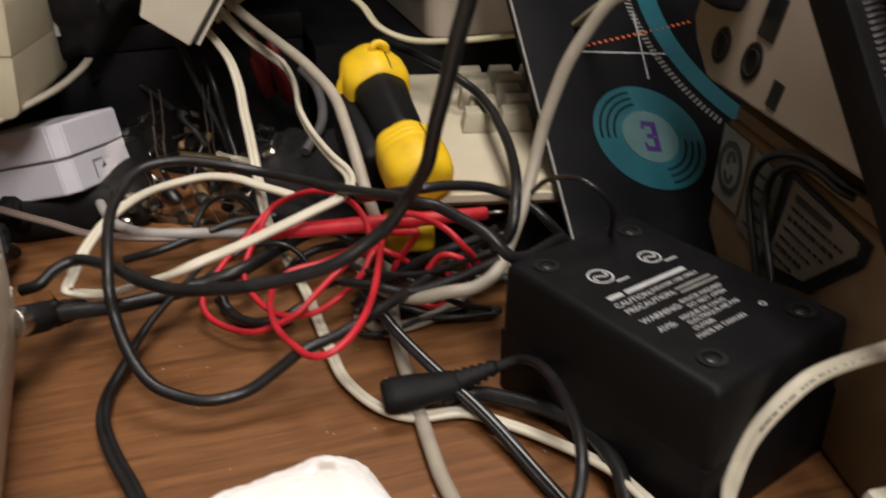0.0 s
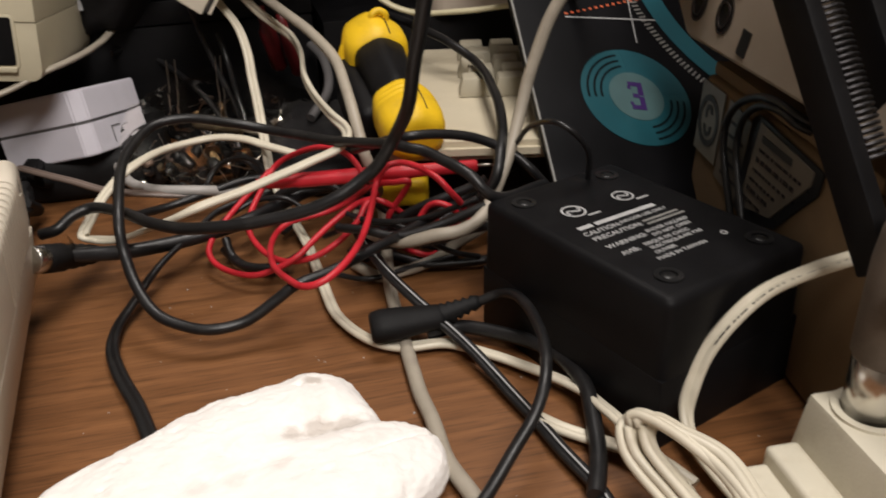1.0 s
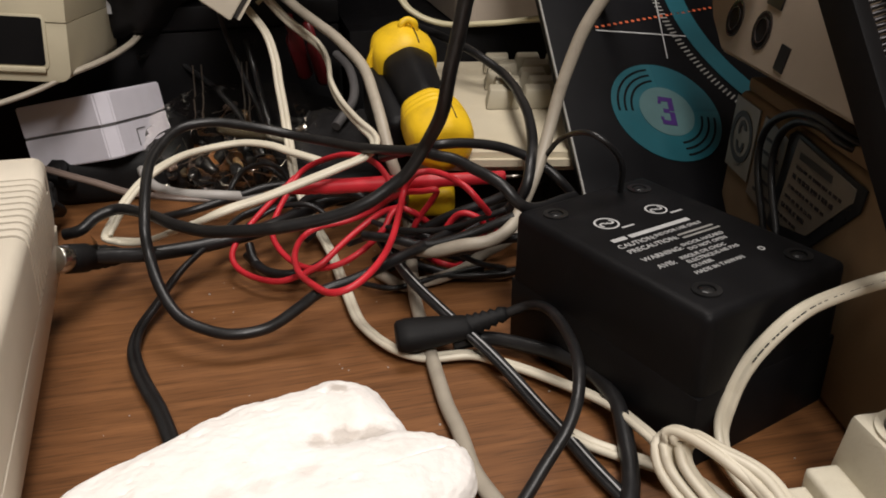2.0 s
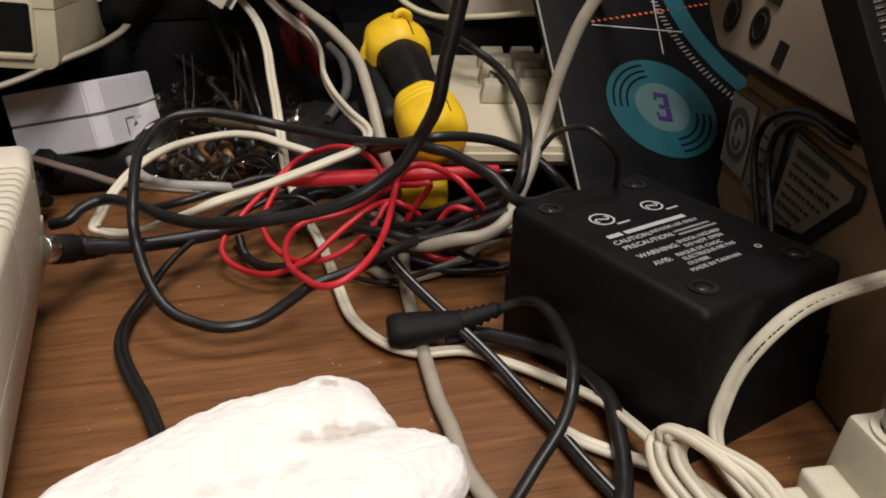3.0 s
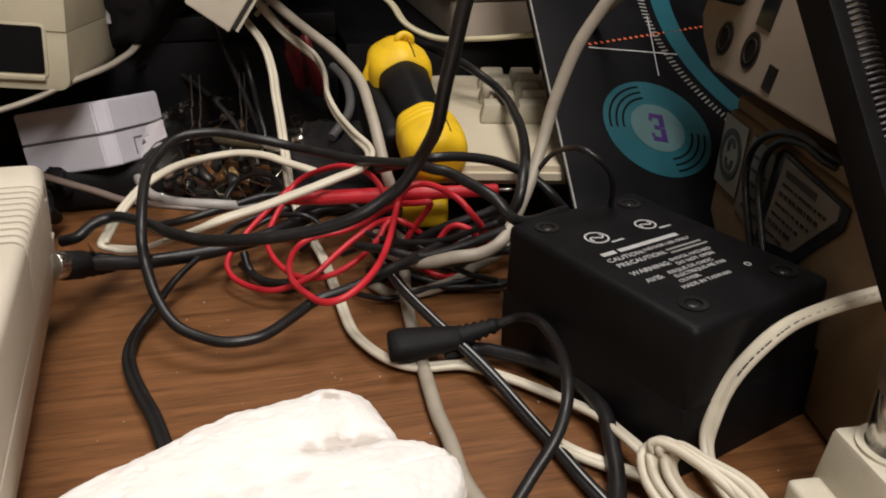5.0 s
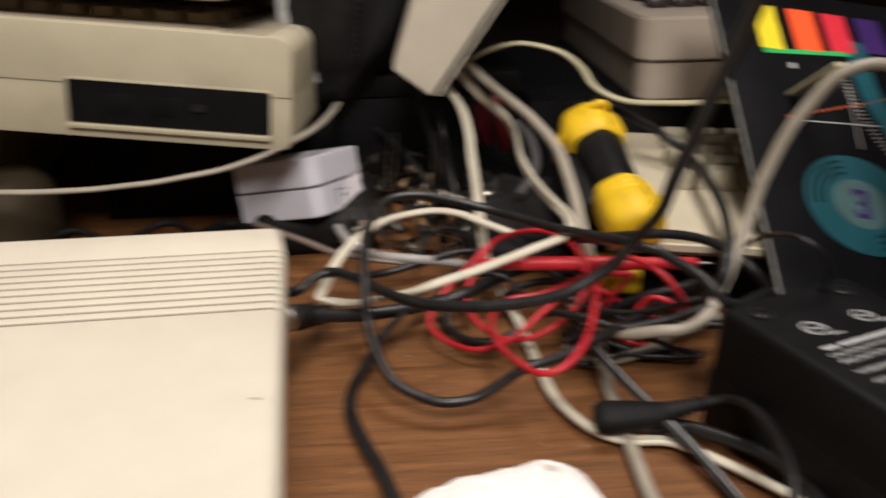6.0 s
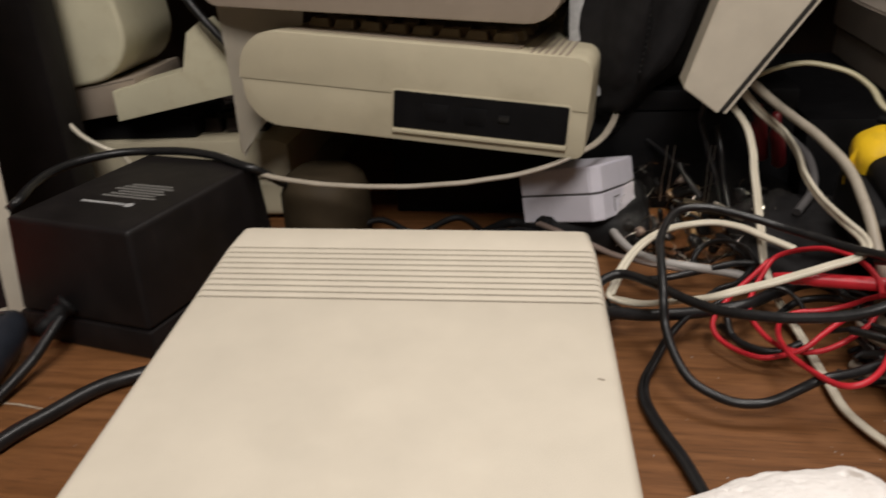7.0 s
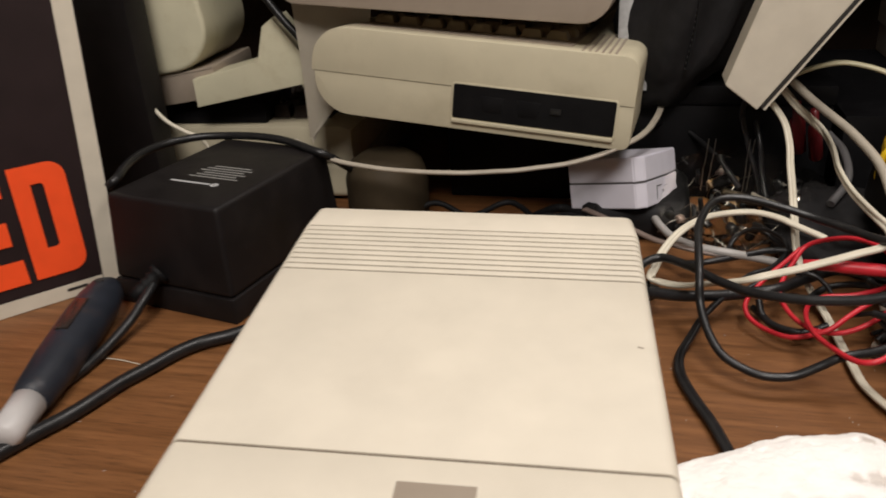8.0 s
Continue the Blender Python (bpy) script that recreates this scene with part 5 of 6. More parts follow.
ZIP_D = [(0.254, 0.115, 0.078), (0.233, 0.116, 0.077), (0.213, 0.117, 0.075), (0.204, 0.121, 0.070), (0.193, 0.126, 0.064), (0.182, 0.132, 0.055), (0.172, 0.133, 0.046), (0.164, 0.133, 0.035), (0.159, 0.131, 0.024), (0.156, 0.128, 0.014), (0.155, 0.119, 0.008), (0.156, 0.106, 0.005), (0.157, 0.096, 0.004)]
PROBE = [(0.036, 0.301, 0.046), (0.071, 0.296, 0.047), (0.102, 0.292, 0.047), (0.129, 0.288, 0.047)]
BOOT = [(0.062, 0.215, 0.012), (0.076, 0.218, 0.012), (0.091, 0.214, 0.013), (0.101, 0.216, 0.015), (0.107, 0.214, 0.017)]
BROWN_CORD = [(-0.108, 0.411, 0.030), (-0.094, 0.398, 0.030), (-0.075, 0.384, 0.028), (-0.057, 0.370, 0.026), (-0.037, 0.363, 0.024), (-0.014, 0.362, 0.020)]
DEV_CORD = [(-0.328, 0.400, 0.083), (-0.295, 0.385, 0.075), (-0.255, 0.376, 0.071), (-0.203, 0.375, 0.069), (-0.177, 0.378, 0.069), (-0.146, 0.382, 0.071), (-0.117, 0.388, 0.074), (-0.095, 0.394, 0.079), (-0.078, 0.402, 0.085), (-0.066, 0.430, 0.085), (-0.057, 0.480, 0.084), (-0.052, 0.520, 0.089)]
LPS_TOPCORD = [(-0.426, 0.302, 0.079), (-0.421, 0.308, 0.084), (-0.433, 0.346, 0.084), (-0.429, 0.382, 0.084), (-0.408, 0.402, 0.084), (-0.377, 0.407, 0.084), (-0.336, 0.397, 0.084), (-0.298, 0.380, 0.080), (-0.290, 0.408, 0.060), (-0.285, 0.438, 0.040)]
LPS_CORD = [(-0.382, 0.272, 0.026), (-0.382, 0.254, 0.020), (-0.384, 0.237, 0.012), (-0.388, 0.214, 0.006), (-0.391, 0.188, 0.004), (-0.398, 0.161, 0.004), (-0.412, 0.138, 0.004)]
LPS_CORD2 = [(-0.294, 0.269, 0.005), (-0.313, 0.246, 0.005), (-0.336, 0.227, 0.005), (-0.355, 0.189, 0.005), (-0.366, 0.157, 0.005), (-0.378, 0.131, 0.005), (-0.389, 0.107, 0.005)]
WHITE_BACK = [(-0.465, 0.425, 0.117), (-0.463, 0.425, 0.105), (-0.452, 0.425, 0.091), (-0.438, 0.428, 0.080), (-0.427, 0.432, 0.073), (-0.421, 0.435, 0.061)]
TANGLE_0 = [(0.003, 0.318, 0.006), (0.010, 0.299, 0.007), (0.022, 0.288, 0.008), (0.036, 0.289, 0.010)]
TANGLE_1 = [(0.011, 0.359, 0.012), (0.029, 0.361, 0.016), (0.053, 0.354, 0.020), (0.076, 0.341, 0.020), (0.092, 0.326, 0.018), (0.106, 0.308, 0.015)]
TANGLE_2 = [(0.033, 0.326, 0.008), (0.052, 0.342, 0.012), (0.075, 0.335, 0.016), (0.095, 0.315, 0.016), (0.110, 0.300, 0.012), (0.128, 0.293, 0.010)]
TANGLE_3 = [(0.063, 0.289, 0.010), (0.087, 0.301, 0.014), (0.111, 0.306, 0.020), (0.135, 0.308, 0.026), (0.160, 0.320, 0.030)]
TANGLE_4 = [(0.070, 0.282, 0.008), (0.097, 0.293, 0.012), (0.125, 0.303, 0.018), (0.149, 0.314, 0.024)]
TANGLE_5 = [(0.081, 0.299, 0.006), (0.093, 0.275, 0.006), (0.108, 0.269, 0.006), (0.126, 0.267, 0.006)]
TANGLE_6 = [(0.116, 0.302, 0.010), (0.120, 0.285, 0.010), (0.111, 0.282, 0.008), (0.099, 0.291, 0.008)]
TANGLE_7 = [(-0.007, 0.388, 0.012), (-0.001, 0.403, 0.018), (0.013, 0.405, 0.022), (0.023, 0.397, 0.018), (0.027, 0.380, 0.012)]
TANGLE_8 = [(-0.041, 0.359, 0.014), (-0.023, 0.357, 0.018), (-0.003, 0.363, 0.020), (0.018, 0.370, 0.022), (0.037, 0.370, 0.022)]
TANGLE_9 = [(0.055, 0.277, 0.005), (0.070, 0.268, 0.005), (0.092, 0.272, 0.006), (0.114, 0.272, 0.008)]
BACK_0 = [(0.018, 0.447, 0.030), (0.013, 0.448, 0.050), (0.007, 0.452, 0.070), (0.001, 0.454, 0.090), (-0.000, 0.430, 0.110)]
BACK_1 = [(0.021, 0.435, 0.030), (0.018, 0.447, 0.050), (0.015, 0.450, 0.070), (0.012, 0.460, 0.085)]
BACK_2 = [(0.005, 0.456, 0.030), (-0.012, 0.481, 0.050), (-0.029, 0.504, 0.060), (-0.046, 0.513, 0.070), (-0.058, 0.499, 0.070)]
BACK_3 = [(-0.030, 0.503, 0.030), (-0.040, 0.517, 0.050), (-0.053, 0.549, 0.055), (-0.068, 0.557, 0.050)]
BACK_4 = [(0.060, 0.411, 0.040), (0.074, 0.434, 0.050), (0.076, 0.465, 0.060), (0.070, 0.493, 0.065)]
RED_1 = [(0.118, 0.266, 0.030), (0.114, 0.262, 0.040), (0.107, 0.255, 0.050), (0.102, 0.259, 0.056), (0.096, 0.269, 0.058), (0.089, 0.276, 0.058), (0.082, 0.277, 0.056), (0.078, 0.279, 0.048), (0.073, 0.266, 0.042), (0.066, 0.245, 0.040), (0.057, 0.227, 0.039), (0.047, 0.217, 0.037), (0.038, 0.219, 0.034), (0.032, 0.235, 0.029), (0.027, 0.258, 0.024), (0.026, 0.282, 0.020), (0.030, 0.300, 0.020), (0.039, 0.307, 0.022), (0.055, 0.308, 0.024), (0.066, 0.307, 0.028), (0.073, 0.303, 0.034), (0.080, 0.292, 0.042), (0.087, 0.282, 0.046), (0.093, 0.279, 0.047), (0.091, 0.283, 0.040), (0.087, 0.286, 0.033), (0.084, 0.287, 0.028), (0.083, 0.290, 0.022)]
RED_2 = [(0.031, 0.348, 0.034), (0.020, 0.337, 0.028), (0.010, 0.329, 0.022), (0.003, 0.321, 0.018), (-0.002, 0.314, 0.015), (-0.004, 0.306, 0.012), (-0.001, 0.298, 0.009), (0.007, 0.288, 0.008), (0.017, 0.280, 0.009), (0.027, 0.278, 0.012), (0.038, 0.278, 0.017), (0.048, 0.285, 0.022), (0.058, 0.291, 0.027), (0.069, 0.293, 0.033), (0.077, 0.289, 0.036), (0.084, 0.286, 0.034), (0.092, 0.289, 0.026)]
RED_3 = [(0.073, 0.285, 0.046), (0.073, 0.295, 0.050), (0.069, 0.308, 0.053), (0.062, 0.321, 0.053), (0.052, 0.336, 0.048), (0.041, 0.344, 0.042), (0.033, 0.346, 0.036), (0.027, 0.339, 0.030), (0.021, 0.330, 0.024), (0.017, 0.318, 0.019), (0.018, 0.307, 0.015), (0.024, 0.294, 0.012), (0.032, 0.284, 0.012), (0.042, 0.280, 0.014), (0.051, 0.280, 0.017), (0.061, 0.282, 0.022), (0.069, 0.284, 0.029), (0.073, 0.288, 0.034), (0.080, 0.292, 0.038)]
RED_4 = [(0.077, 0.286, 0.006), (0.080, 0.291, 0.010), (0.083, 0.281, 0.016), (0.088, 0.276, 0.019), (0.094, 0.275, 0.026), (0.100, 0.275, 0.034), (0.105, 0.273, 0.037), (0.111, 0.271, 0.035), (0.115, 0.273, 0.029), (0.114, 0.277, 0.022), (0.110, 0.285, 0.018), (0.109, 0.295, 0.018)]
RED_5 = [(0.086, 0.300, 0.008), (0.092, 0.283, 0.009), (0.096, 0.278, 0.009), (0.102, 0.278, 0.007), (0.108, 0.286, 0.005)]
GREY_LOW = [(0.065, 0.286, 0.004), (0.074, 0.271, 0.004), (0.082, 0.272, 0.004), (0.093, 0.273, 0.005), (0.106, 0.276, 0.007), (0.115, 0.281, 0.010), (0.124, 0.281, 0.014), (0.132, 0.281, 0.018), (0.141, 0.283, 0.020)]
TANGLE_10 = [(0.073, 0.300, 0.010), (0.083, 0.286, 0.007), (0.094, 0.278, 0.005), (0.105, 0.274, 0.004), (0.120, 0.271, 0.004), (0.130, 0.272, 0.004)]
TANGLE_11 = [(0.065, 0.320, 0.028), (0.077, 0.300, 0.030), (0.085, 0.291, 0.026), (0.097, 0.289, 0.019), (0.108, 0.285, 0.013), (0.115, 0.282, 0.018), (0.117, 0.277, 0.026), (0.121, 0.273, 0.036)]
TANGLE_12 = [(0.064, 0.281, 0.010), (0.076, 0.288, 0.017), (0.090, 0.286, 0.026), (0.105, 0.282, 0.034), (0.121, 0.279, 0.040), (0.130, 0.276, 0.045)]
TANGLE_13 = [(0.067, 0.283, 0.008), (0.080, 0.290, 0.014), (0.094, 0.290, 0.022), (0.108, 0.283, 0.032), (0.122, 0.280, 0.038), (0.134, 0.279, 0.040)]
TANGLE_14 = [(0.005, 0.314, 0.014), (0.007, 0.307, 0.007), (0.014, 0.299, 0.004), (0.023, 0.295, 0.004), (0.032, 0.295, 0.005), (0.042, 0.298, 0.008)]
TANGLE_15 = [(-0.002, 0.327, 0.014), (0.009, 0.330, 0.020), (0.021, 0.334, 0.024), (0.035, 0.329, 0.026), (0.043, 0.326, 0.022), (0.048, 0.320, 0.016)]
TANGLE_16 = [(0.029, 0.337, 0.020), (0.037, 0.337, 0.026), (0.050, 0.331, 0.030), (0.061, 0.325, 0.030), (0.068, 0.322, 0.026), (0.076, 0.312, 0.018)]
TANGLE_17 = [(-0.003, 0.383, 0.012), (-0.005, 0.393, 0.014), (0.003, 0.398, 0.022), (0.015, 0.391, 0.028), (0.025, 0.378, 0.028), (0.029, 0.368, 0.022)]
TANGLE_18 = [(0.058, 0.276, 0.030), (0.069, 0.267, 0.031), (0.081, 0.260, 0.030), (0.094, 0.257, 0.032), (0.108, 0.255, 0.036), (0.123, 0.253, 0.042)]
TANGLE_19 = [(0.064, 0.290, 0.030), (0.073, 0.281, 0.029), (0.085, 0.273, 0.030), (0.098, 0.267, 0.033), (0.110, 0.263, 0.038), (0.121, 0.260, 0.043)]
TANGLE_20 = [(0.065, 0.276, 0.016), (0.078, 0.271, 0.020), (0.091, 0.265, 0.022), (0.106, 0.262, 0.024), (0.118, 0.263, 0.026), (0.132, 0.260, 0.028)]
TANGLE_21 = [(0.053, 0.301, 0.014), (0.064, 0.291, 0.022), (0.076, 0.280, 0.028), (0.089, 0.274, 0.026), (0.100, 0.268, 0.020), (0.112, 0.268, 0.012), (0.124, 0.268, 0.008)]


R = 0.0026
cord("black_cable", BIG_LOOP, 0.0024, VINYL, "black vinyl cable in a wide raised loop", roll=2.0, seed=1)
cord("black_cable", KINK_CORD, 0.00155, VINYL, "flat twin black cord with a kink, lying on the desk", profile=ZIP, roll=1.2, seed=2)
cord("black_cable", SERIAL_CABLE, 0.0027, VINYL, "thick black cable rising out of the tangle", seed=3)
din = cord("black_cable", DIN_CABLE, 0.0036, VINYL, "thick black cable with a round metal plug at the drive", seed=4)
a, b = Vector(DIN_CABLE[0]), Vector(DIN_CABLE[1])
plug = part("round_plug", lathe([(0.0052, -0.018), (0.0066, -0.016), (0.0066, -0.004), (0.0055, -0.003), (0.0060, 0.004), (0.0048, 0.006), (0.0056, 0.010), (0.0044, 0.012), (0.005, 0.016), (0.0040, 0.022)], 24), RUBBER, din, "ribbed black plug body", m=aim(a, b) @ Matrix.Translation((0, 0, 0.016)))
part("metal_shell", lathe([(0.0058, -0.024), (0.0062, -0.0235), (0.0062, -0.017), (0.0058, -0.0165)], 24), CHROME, plug, "chrome shell")
cord("white_cable", ZIP_A, 0.0015, WHITE_VINYL, "off-white twin cord hooked back on itself", profile=ZIP, roll=1.5, ease=0.61, seed=5)
cord("white_cable", ZIP_B, 0.0015, WHITE_VINYL, "off-white twin cord running out over the desk", profile=ZIP, lay=(0.35, 0.0, 0.94), seed=6)
cord("white_cable", ZIP_C, 0.0015, WHITE_VINYL, "off-white twin cord lying under the black cables", profile=ZIP, seed=7)
zip_d = cord("white_cable", ZIP_D, 0.00155, WHITE_VINYL, "off-white twin cord arching up beside the lamp", profile=ZIP, roll=0.8, seed=8)
line = spline(ZIP_D, 16)
rng = random.Random(17)
for i in range(52, 108):
    if rng.random() < 0.62:
        d = (line[i + 1] - line[i - 1]).normalized()
        side = d.cross(Vector((0, 0, 1))).normalized()
        turn = 0.8 * i / len(line)
        up = side.cross(d)
        side, up = side * math.cos(turn) + up * math.sin(turn), up * math.cos(turn) - side * math.sin(turn)
        spot = line[i] + side * 0.00147 * (1 if side.y < 0 else -1) + up * 0.00152
        part("print_dash", tube([spot - d * 0.0006, spot, spot + d * 0.0006], 0.00028, per=2), DARK_INK, zip_d)
cord("grey_cable", GREY_A, 0.0030, GREY_VINYL, "warm grey round cable running forward over the desk", seed=9)
cord("grey_cable", GREY_B, 0.0029, GREY_VINYL, "grey round cable plugged into the drive and hanging down", seed=10)
cord("grey_cable", GREY_LOW, 0.0028, GREY_VINYL, "grey round cable under the red leads", seed=11)
cord("grey_hose", HOSE, 0.0029, LIGHT_GREY_VINYL, "short pale grey cable stub", seed=12)
cord("cream_cable", CREAM_CORD, 0.0015, CREAM_VINYL, "yellowed twin cord sweeping across the back", profile=ZIP, seed=13)
cord("black_cable", BLACK_C, 0.0026, VINYL, "black cable curling down over the keyboard", seed=14)
cord("black_cable", BLACK_D, 0.0022, VINYL, "black cable bending down behind the transformer", seed=15)
cord("thin_black_wire", THIN_E, 0.0012, VINYL, "thin black wire arched behind the transformer", seed=16)
dc = cord("black_cable", DC_CORD, 0.0021, VINYL, "black cord looping out of a moulded plug", seed=17)
p0, p1 = Vector(BOOT[0]), Vector(BOOT[2])
body = lathe([(0.0056, 0.0), (0.0068, 0.0010), (0.0074, 0.005), (0.0070, 0.012), (0.0062, 0.020), (0.0054, 0.028), (0.0044, 0.0315)], 28)
for v in body.verts:
    v.co.x *= 1.12
    v.co.y *= 0.88
part("plug_body", body, RUBBER, dc, "moulded black plug body", m=aim(p0, p1))
p0, p1 = Vector(BOOT[2]), Vector(BOOT[4])
part("strain_relief", lathe([(0.0050, -0.002)] + [(0.0046 - 0.0004 * (i // 2) + (0.0006 if i % 2 else -0.0004), 0.0004 + 0.0016 * i) for i in range(10)] + [(0.0024, 0.018)], 18), RUBBER, dc, "ribbed strain relief", m=aim(p0, p1))
cord("black_cable", BLACK_G, 0.0031, VINYL, "black cable turning round the foot of the transformer", seed=18)
strip = cord("striped_wire", STRIPED, 0.0014, VINYL, "flat black twin wire with a thin white stripe", profile=ZIP, seed=19)
part("white_stripe", tube([(x + 0.0002, y, z + 0.0014) for x, y, z in STRIPED], 0.00035, per=7), WHITE_INK, strip, "thin white stripe")
for i, pts in enumerate((RED_1, RED_2, RED_3, RED_4, RED_5)):
    cord("red_test_lead", pts, 0.0015, RED, "thin red silicone test lead in a loose coil", "test lead", "red test leads", seed=20 + i)
a, b = Vector(PROBE[0]), Vector(PROBE[-1])
n = (b - a).length
probe = thing("test_probe", aim(a, b), "red plastic test probe with a bare metal tip", "test probe")
part("grip", lathe([(0.0022, -0.012), (0.0030, -0.004), (0.0034, 0.0), (0.0031, 0.001), (0.0034, 0.003), (0.0031, 0.005), (0.0036, 0.008), (0.0037, n * 0.6), (0.0042, n * 0.62), (0.0032, n * 0.68), (0.0031, n - 0.001), (0.0026, n)], 22), RED, probe)
part("tip", lathe([(0.0008, n - 0.001), (0.0008, n + 0.006), (0.0002, n + 0.0085)], 10), STEEL, probe, "bare steel tip")
for i, pts in enumerate((TANGLE_0, TANGLE_1, TANGLE_2, TANGLE_3, TANGLE_4, TANGLE_5, TANGLE_6, TANGLE_7, TANGLE_8, TANGLE_9, TANGLE_10, TANGLE_11, TANGLE_12, TANGLE_13, TANGLE_14, TANGLE_15, TANGLE_16, TANGLE_17, TANGLE_18, TANGLE_19, TANGLE_20, TANGLE_21)):
    cord("thin_black_wire" if i % 2 else "black_cable", pts, 0.0014 if i % 2 else 0.0022, VINYL, "black wire inside the tangle on the desk", "cable", "wires of the tangle", seed=40 + i)
for i, pts in enumerate((BACK_0, BACK_1, BACK_2, BACK_3)):
    cord("black_cable", pts, 0.0019, VINYL, "black wire hanging down at the back", "cable", "wires at the back", seed=60 + i)
cord("grey_cable", BACK_4, 0.0030, DARK_GREY_VINYL, "dark grey cable bent at the back", seed=66)
cord("brown_cable", BROWN_CORD, 0.0013, BROWN_VINYL, "smoky brown twin wire behind the drive", profile=ZIP, seed=67)
cord("grey_cable", DEV_CORD, 0.0013, GREY_VINYL, "dull grey twin cord sagging under the keyboard computer", profile=ZIP, seed=68)
cord("black_cable", LPS_TOPCORD, 0.0030, VINYL, "black cord draped over the power supply", seed=69)
cord("black_cable", LPS_CORD, 0.0032, VINYL, "black cord from the ribbed grip of the power supply", seed=70)
cord("black_cable", LPS_CORD2, 0.0042, VINYL, "thick black cord lying across the desk", seed=71)
cord("black_cable", [(-0.372, 0.452, 0.200), (-0.350, 0.450, 0.170), (-0.335, 0.449, 0.153), (-0.325, 0.452, 0.138), (-0.318, 0.470, 0.110), (-0.315, 0.500, 0.090)], 0.0032, VINYL, "black cord hanging between the housing and the panel", seed=73)
cord("cream_wire", [(0.1985, 0.124, 0.0865), (0.2010, 0.124, 0.0815), (0.2085, 0.123, 0.0700), (0.2150, 0.121, 0.0600), (0.2180, 0.118, 0.0520)], 0.0011, CREAM_VINYL, "short cream wire standing behind the lamp post", seed=74)
cord("white_cable", WHITE_BACK, 0.0018, WHITE_VINYL, "off-white cord behind the power supply", seed=72)


tagged(part("clear_plug", box(-0.004, 0.004, -0.0055, 0.0055, 0, 0.006, 0.0008), CLEAR, m=pose(-0.0665, 0.300, 0.0255, 0, 0, 25)), "small clear plastic plug at the white cord", "plug")

# loose black wires in the gap behind the drive
rng = random.Random(21)
for i in range(10):
    x0, y0 = -0.275 + 0.017 * i, rng.uniform(0.345, 0.415)
    run = [(min(-0.106 + 0.002 * k, x0 + 0.030 * k), y0 + rng.uniform(-0.025, 0.03), rng.uniform(0.008, 0.026)) for k in range(5)]
    cord("black_cable", run, rng.choice((0.0018, 0.0024, 0.0034)), RUBBER, "black wire lying in the gap behind the drive", "cable", "wires behind the drive", seed=120 + i)


# bundle of white cord in the foreground
def cord_bundle():
    rng = random.Random(9)
    b = thing("cord_bundle", pose(0, 0, 0), "bundled loops of off-white twin cord on the desk", "cord bundle")
    for i in range(3):
        k = 0.0030 * i
        pts = [(0.140 + k, 0.070, 0.004), (0.133 + k, 0.096 - k * 0.5, 0.010 + 0.002 * i), (0.126 + k, 0.112 - k * 0.5, 0.020 + 0.002 * i), (0.1275 + k, 0.1175 - k * 0.7, 0.030 + 0.001 * i),
               (0.134 + k, 0.112 - k, 0.033 - 0.001 * i), (0.141 + k, 0.100 - k, 0.030), (0.146 + k * 0.8, 0.086 - k, 0.024), (0.150 + k * 0.6, 0.066 - k, 0.014)]
        pts = [(x + 0.001 + rng.uniform(-0.0008, 0.0008), y, z * 0.9) for x, y, z in pts]
        part("cord_loop", tube(pts, 0.0017, ZIP, wobble=0.001, seed=80 + i, lay=Vector((0.3, 0.3, 1))), WHITE_VINYL, b)
    return b


cord_bundle()

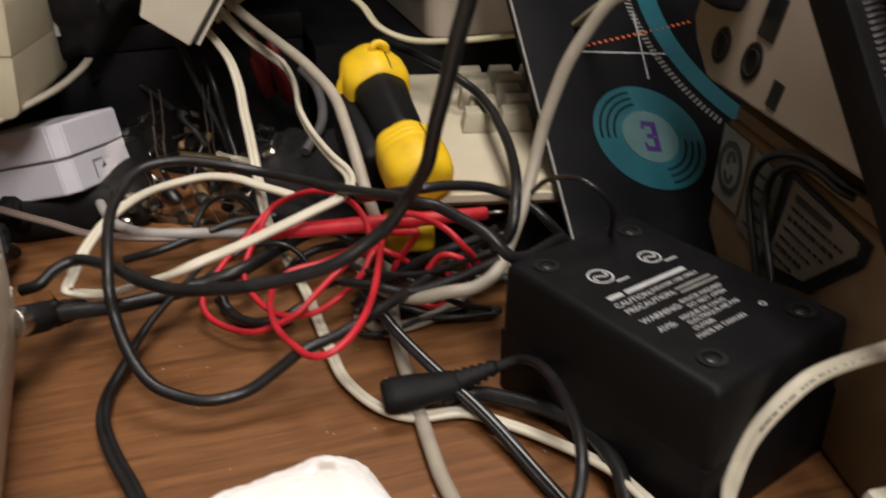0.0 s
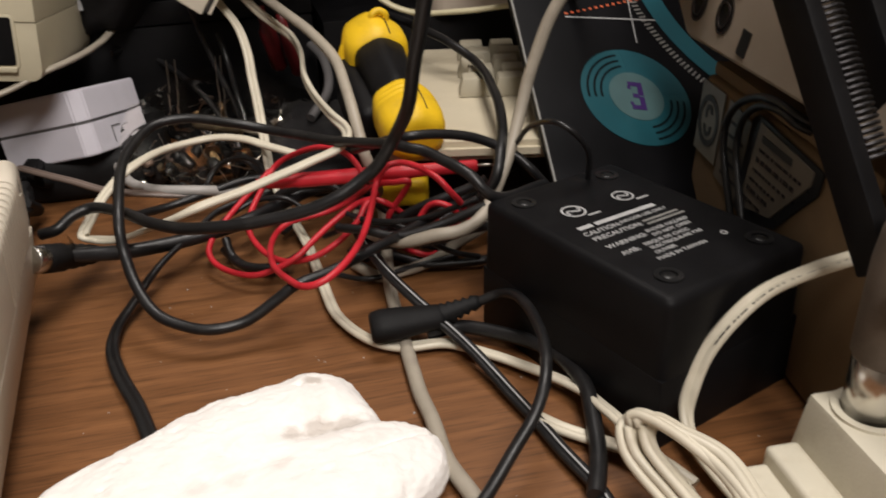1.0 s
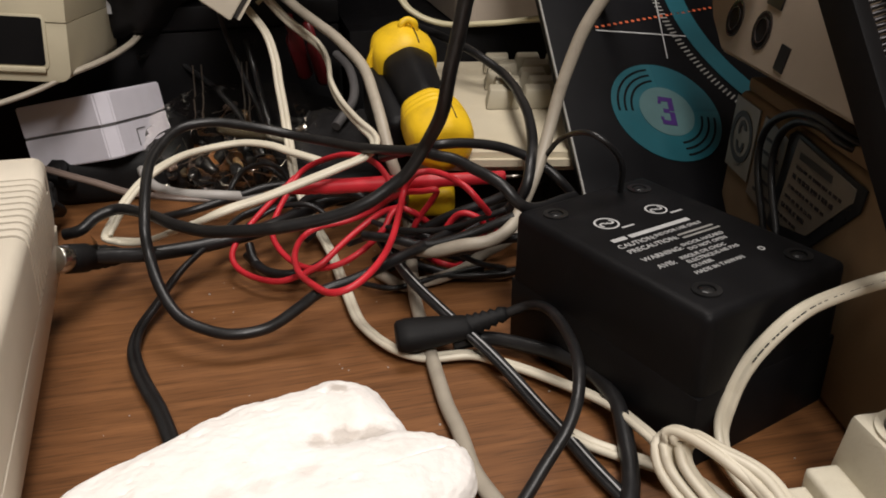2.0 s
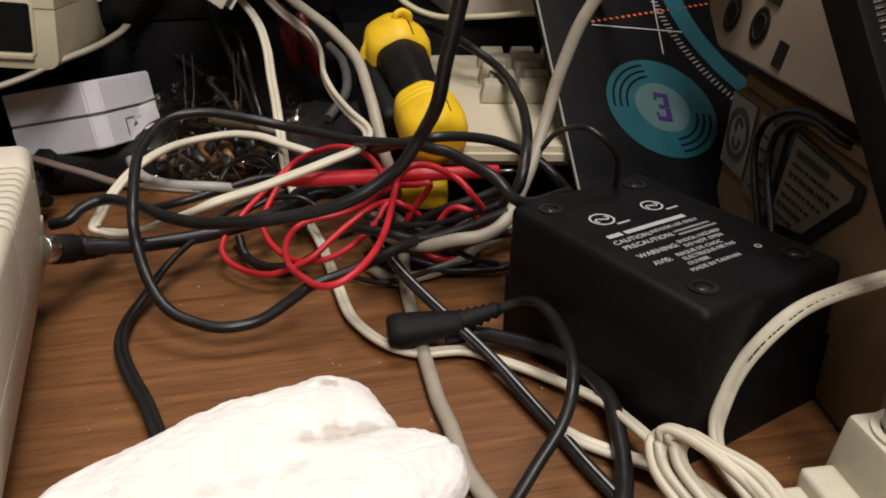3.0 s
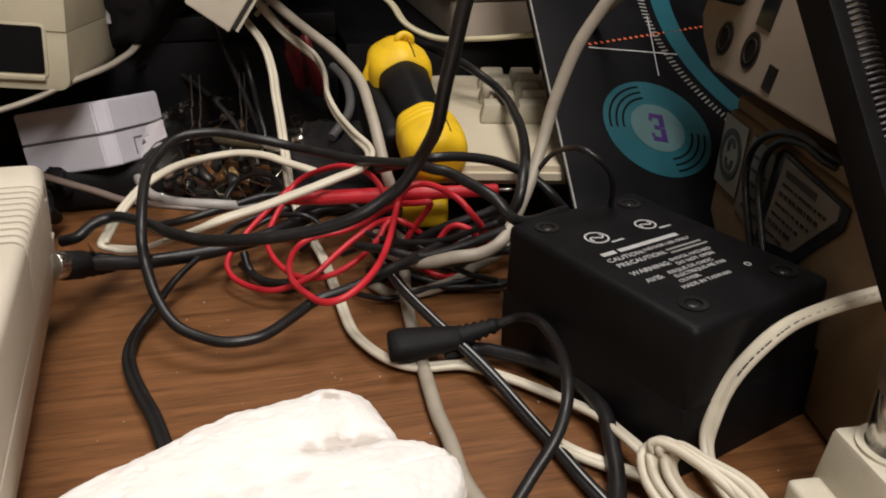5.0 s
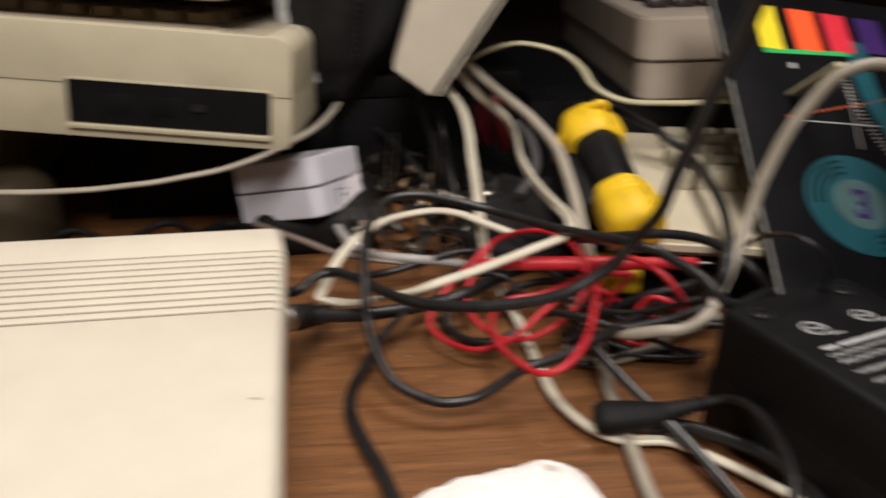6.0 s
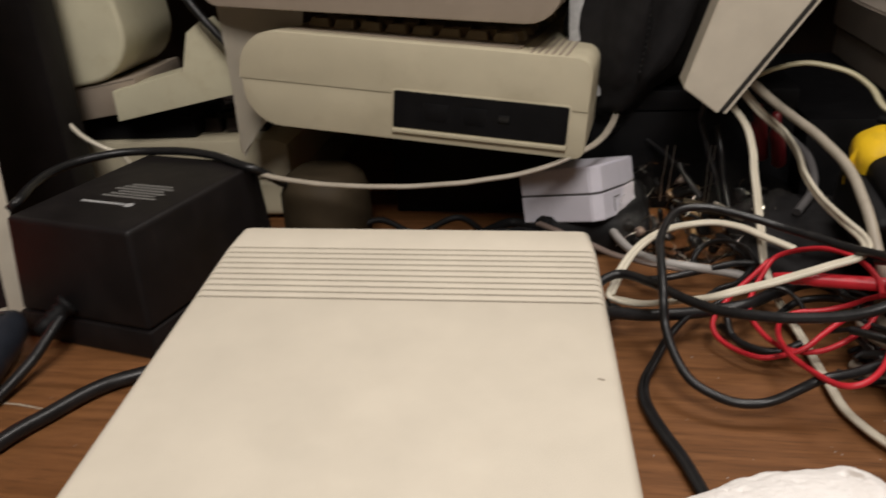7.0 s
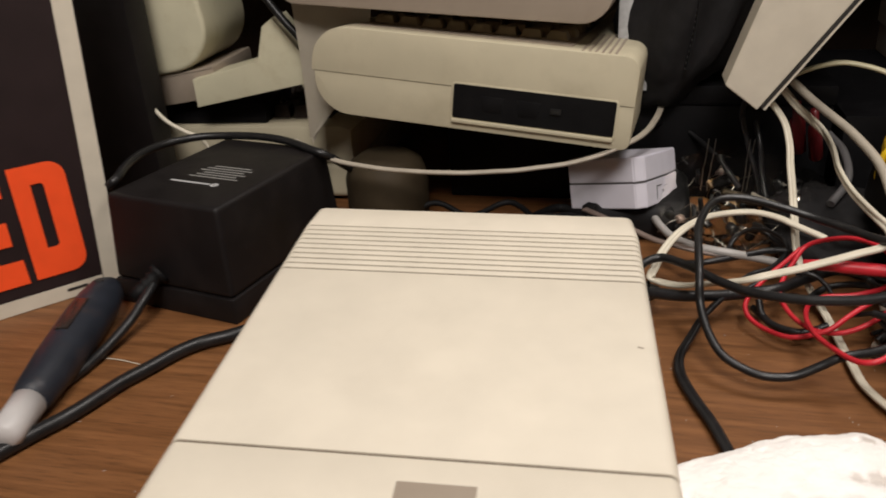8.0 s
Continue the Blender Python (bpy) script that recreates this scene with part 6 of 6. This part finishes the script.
# loops of black cord in front of the labelled supply
for pts in ([(0.2165, 0.197, 0.012), (0.2207, 0.2123, 0.0377), (0.2237, 0.2248, 0.0529), (0.2257, 0.2323, 0.0653), (0.2263, 0.2325, 0.0766), (0.2254, 0.2246, 0.0862), (0.2231, 0.2101, 0.0934), (0.2201, 0.1931, 0.0969), (0.2205, 0.1790, 0.0950), (0.2300, 0.1700, 0.0900)],
            [(0.2150, 0.190, 0.018), (0.219, 0.2018, 0.0428), (0.222, 0.2143, 0.0573), (0.2236, 0.2199, 0.0675), (0.2241, 0.2199, 0.0777), (0.2236, 0.215, 0.0855), (0.2219, 0.2042, 0.0917), (0.2194, 0.1896, 0.0946), (0.2205, 0.1790, 0.0920), (0.2300, 0.1700, 0.0880)]):
    cord("black_cable", pts, 0.0016, VINYL, "thin black cord looped before the foil label", "cable", "cords at the label", seed=90)
# mains lead of the transformer
tagged(part("black_cable", tube([(0.2245, 0.182, 0.024), (0.236, 0.186, 0.022), (0.248, 0.178, 0.016), (0.25, 0.160, 0.008), (0.242, 0.14, 0.004), (0.24, 0.11, 0.004)], 0.0034), VINYL), "black mains cord of the transformer on the desk", "cable")

# black moulded plug on its side by the brown supply
plug_end = thing("mains_plug", aim((0.2360, 0.172, 0.0175), (0.2460, 0.160, 0.0180)), "round black moulded plug lying beside the transformer", "plug")
part("plug_face", lathe([(0.0120, 0.0), (0.0150, 0.0012), (0.0155, 0.004), (0.0150, 0.010), (0.0110, 0.0135)], 32), BLACK, plug_end)
part("rim", ring(0.0125, 0.0142, 0.0008, 40), BLACK_TRIM, plug_end, m=Matrix.Translation((0, 0, -0.0006)))
part("neck", lathe([(0.0085, -0.010), (0.0062, -0.006), (0.0070, -0.003), (0.0100, 0.0005)], 24), RUBBER, plug_end)
# a pale hair on the desk
tagged(part("pale_thread", tube([(-0.392, 0.213, 0.0005), (-0.378, 0.2125, 0.0007), (-0.362, 0.210, 0.0005)], 0.0003, per=4), WHITE_VINYL), "pale thread lying on the desk", "thread")

# specks and a fine scratch on the desk
rng = random.Random(12)
specks = bmesh.new()
for i in range(150):
    x, y, s = rng.uniform(-0.46, 0.2), rng.uniform(0.08, 0.40), rng.uniform(0.0002, 0.0006)
    bmesh.ops.create_cube(specks, size=s, matrix=pose(x, y, s * 0.3, 0, 0, rng.uniform(0, 90)))
tagged(part("dust", specks, WHITE_INK), "pale specks of dust on the desktop", "dust", kind="stuff")
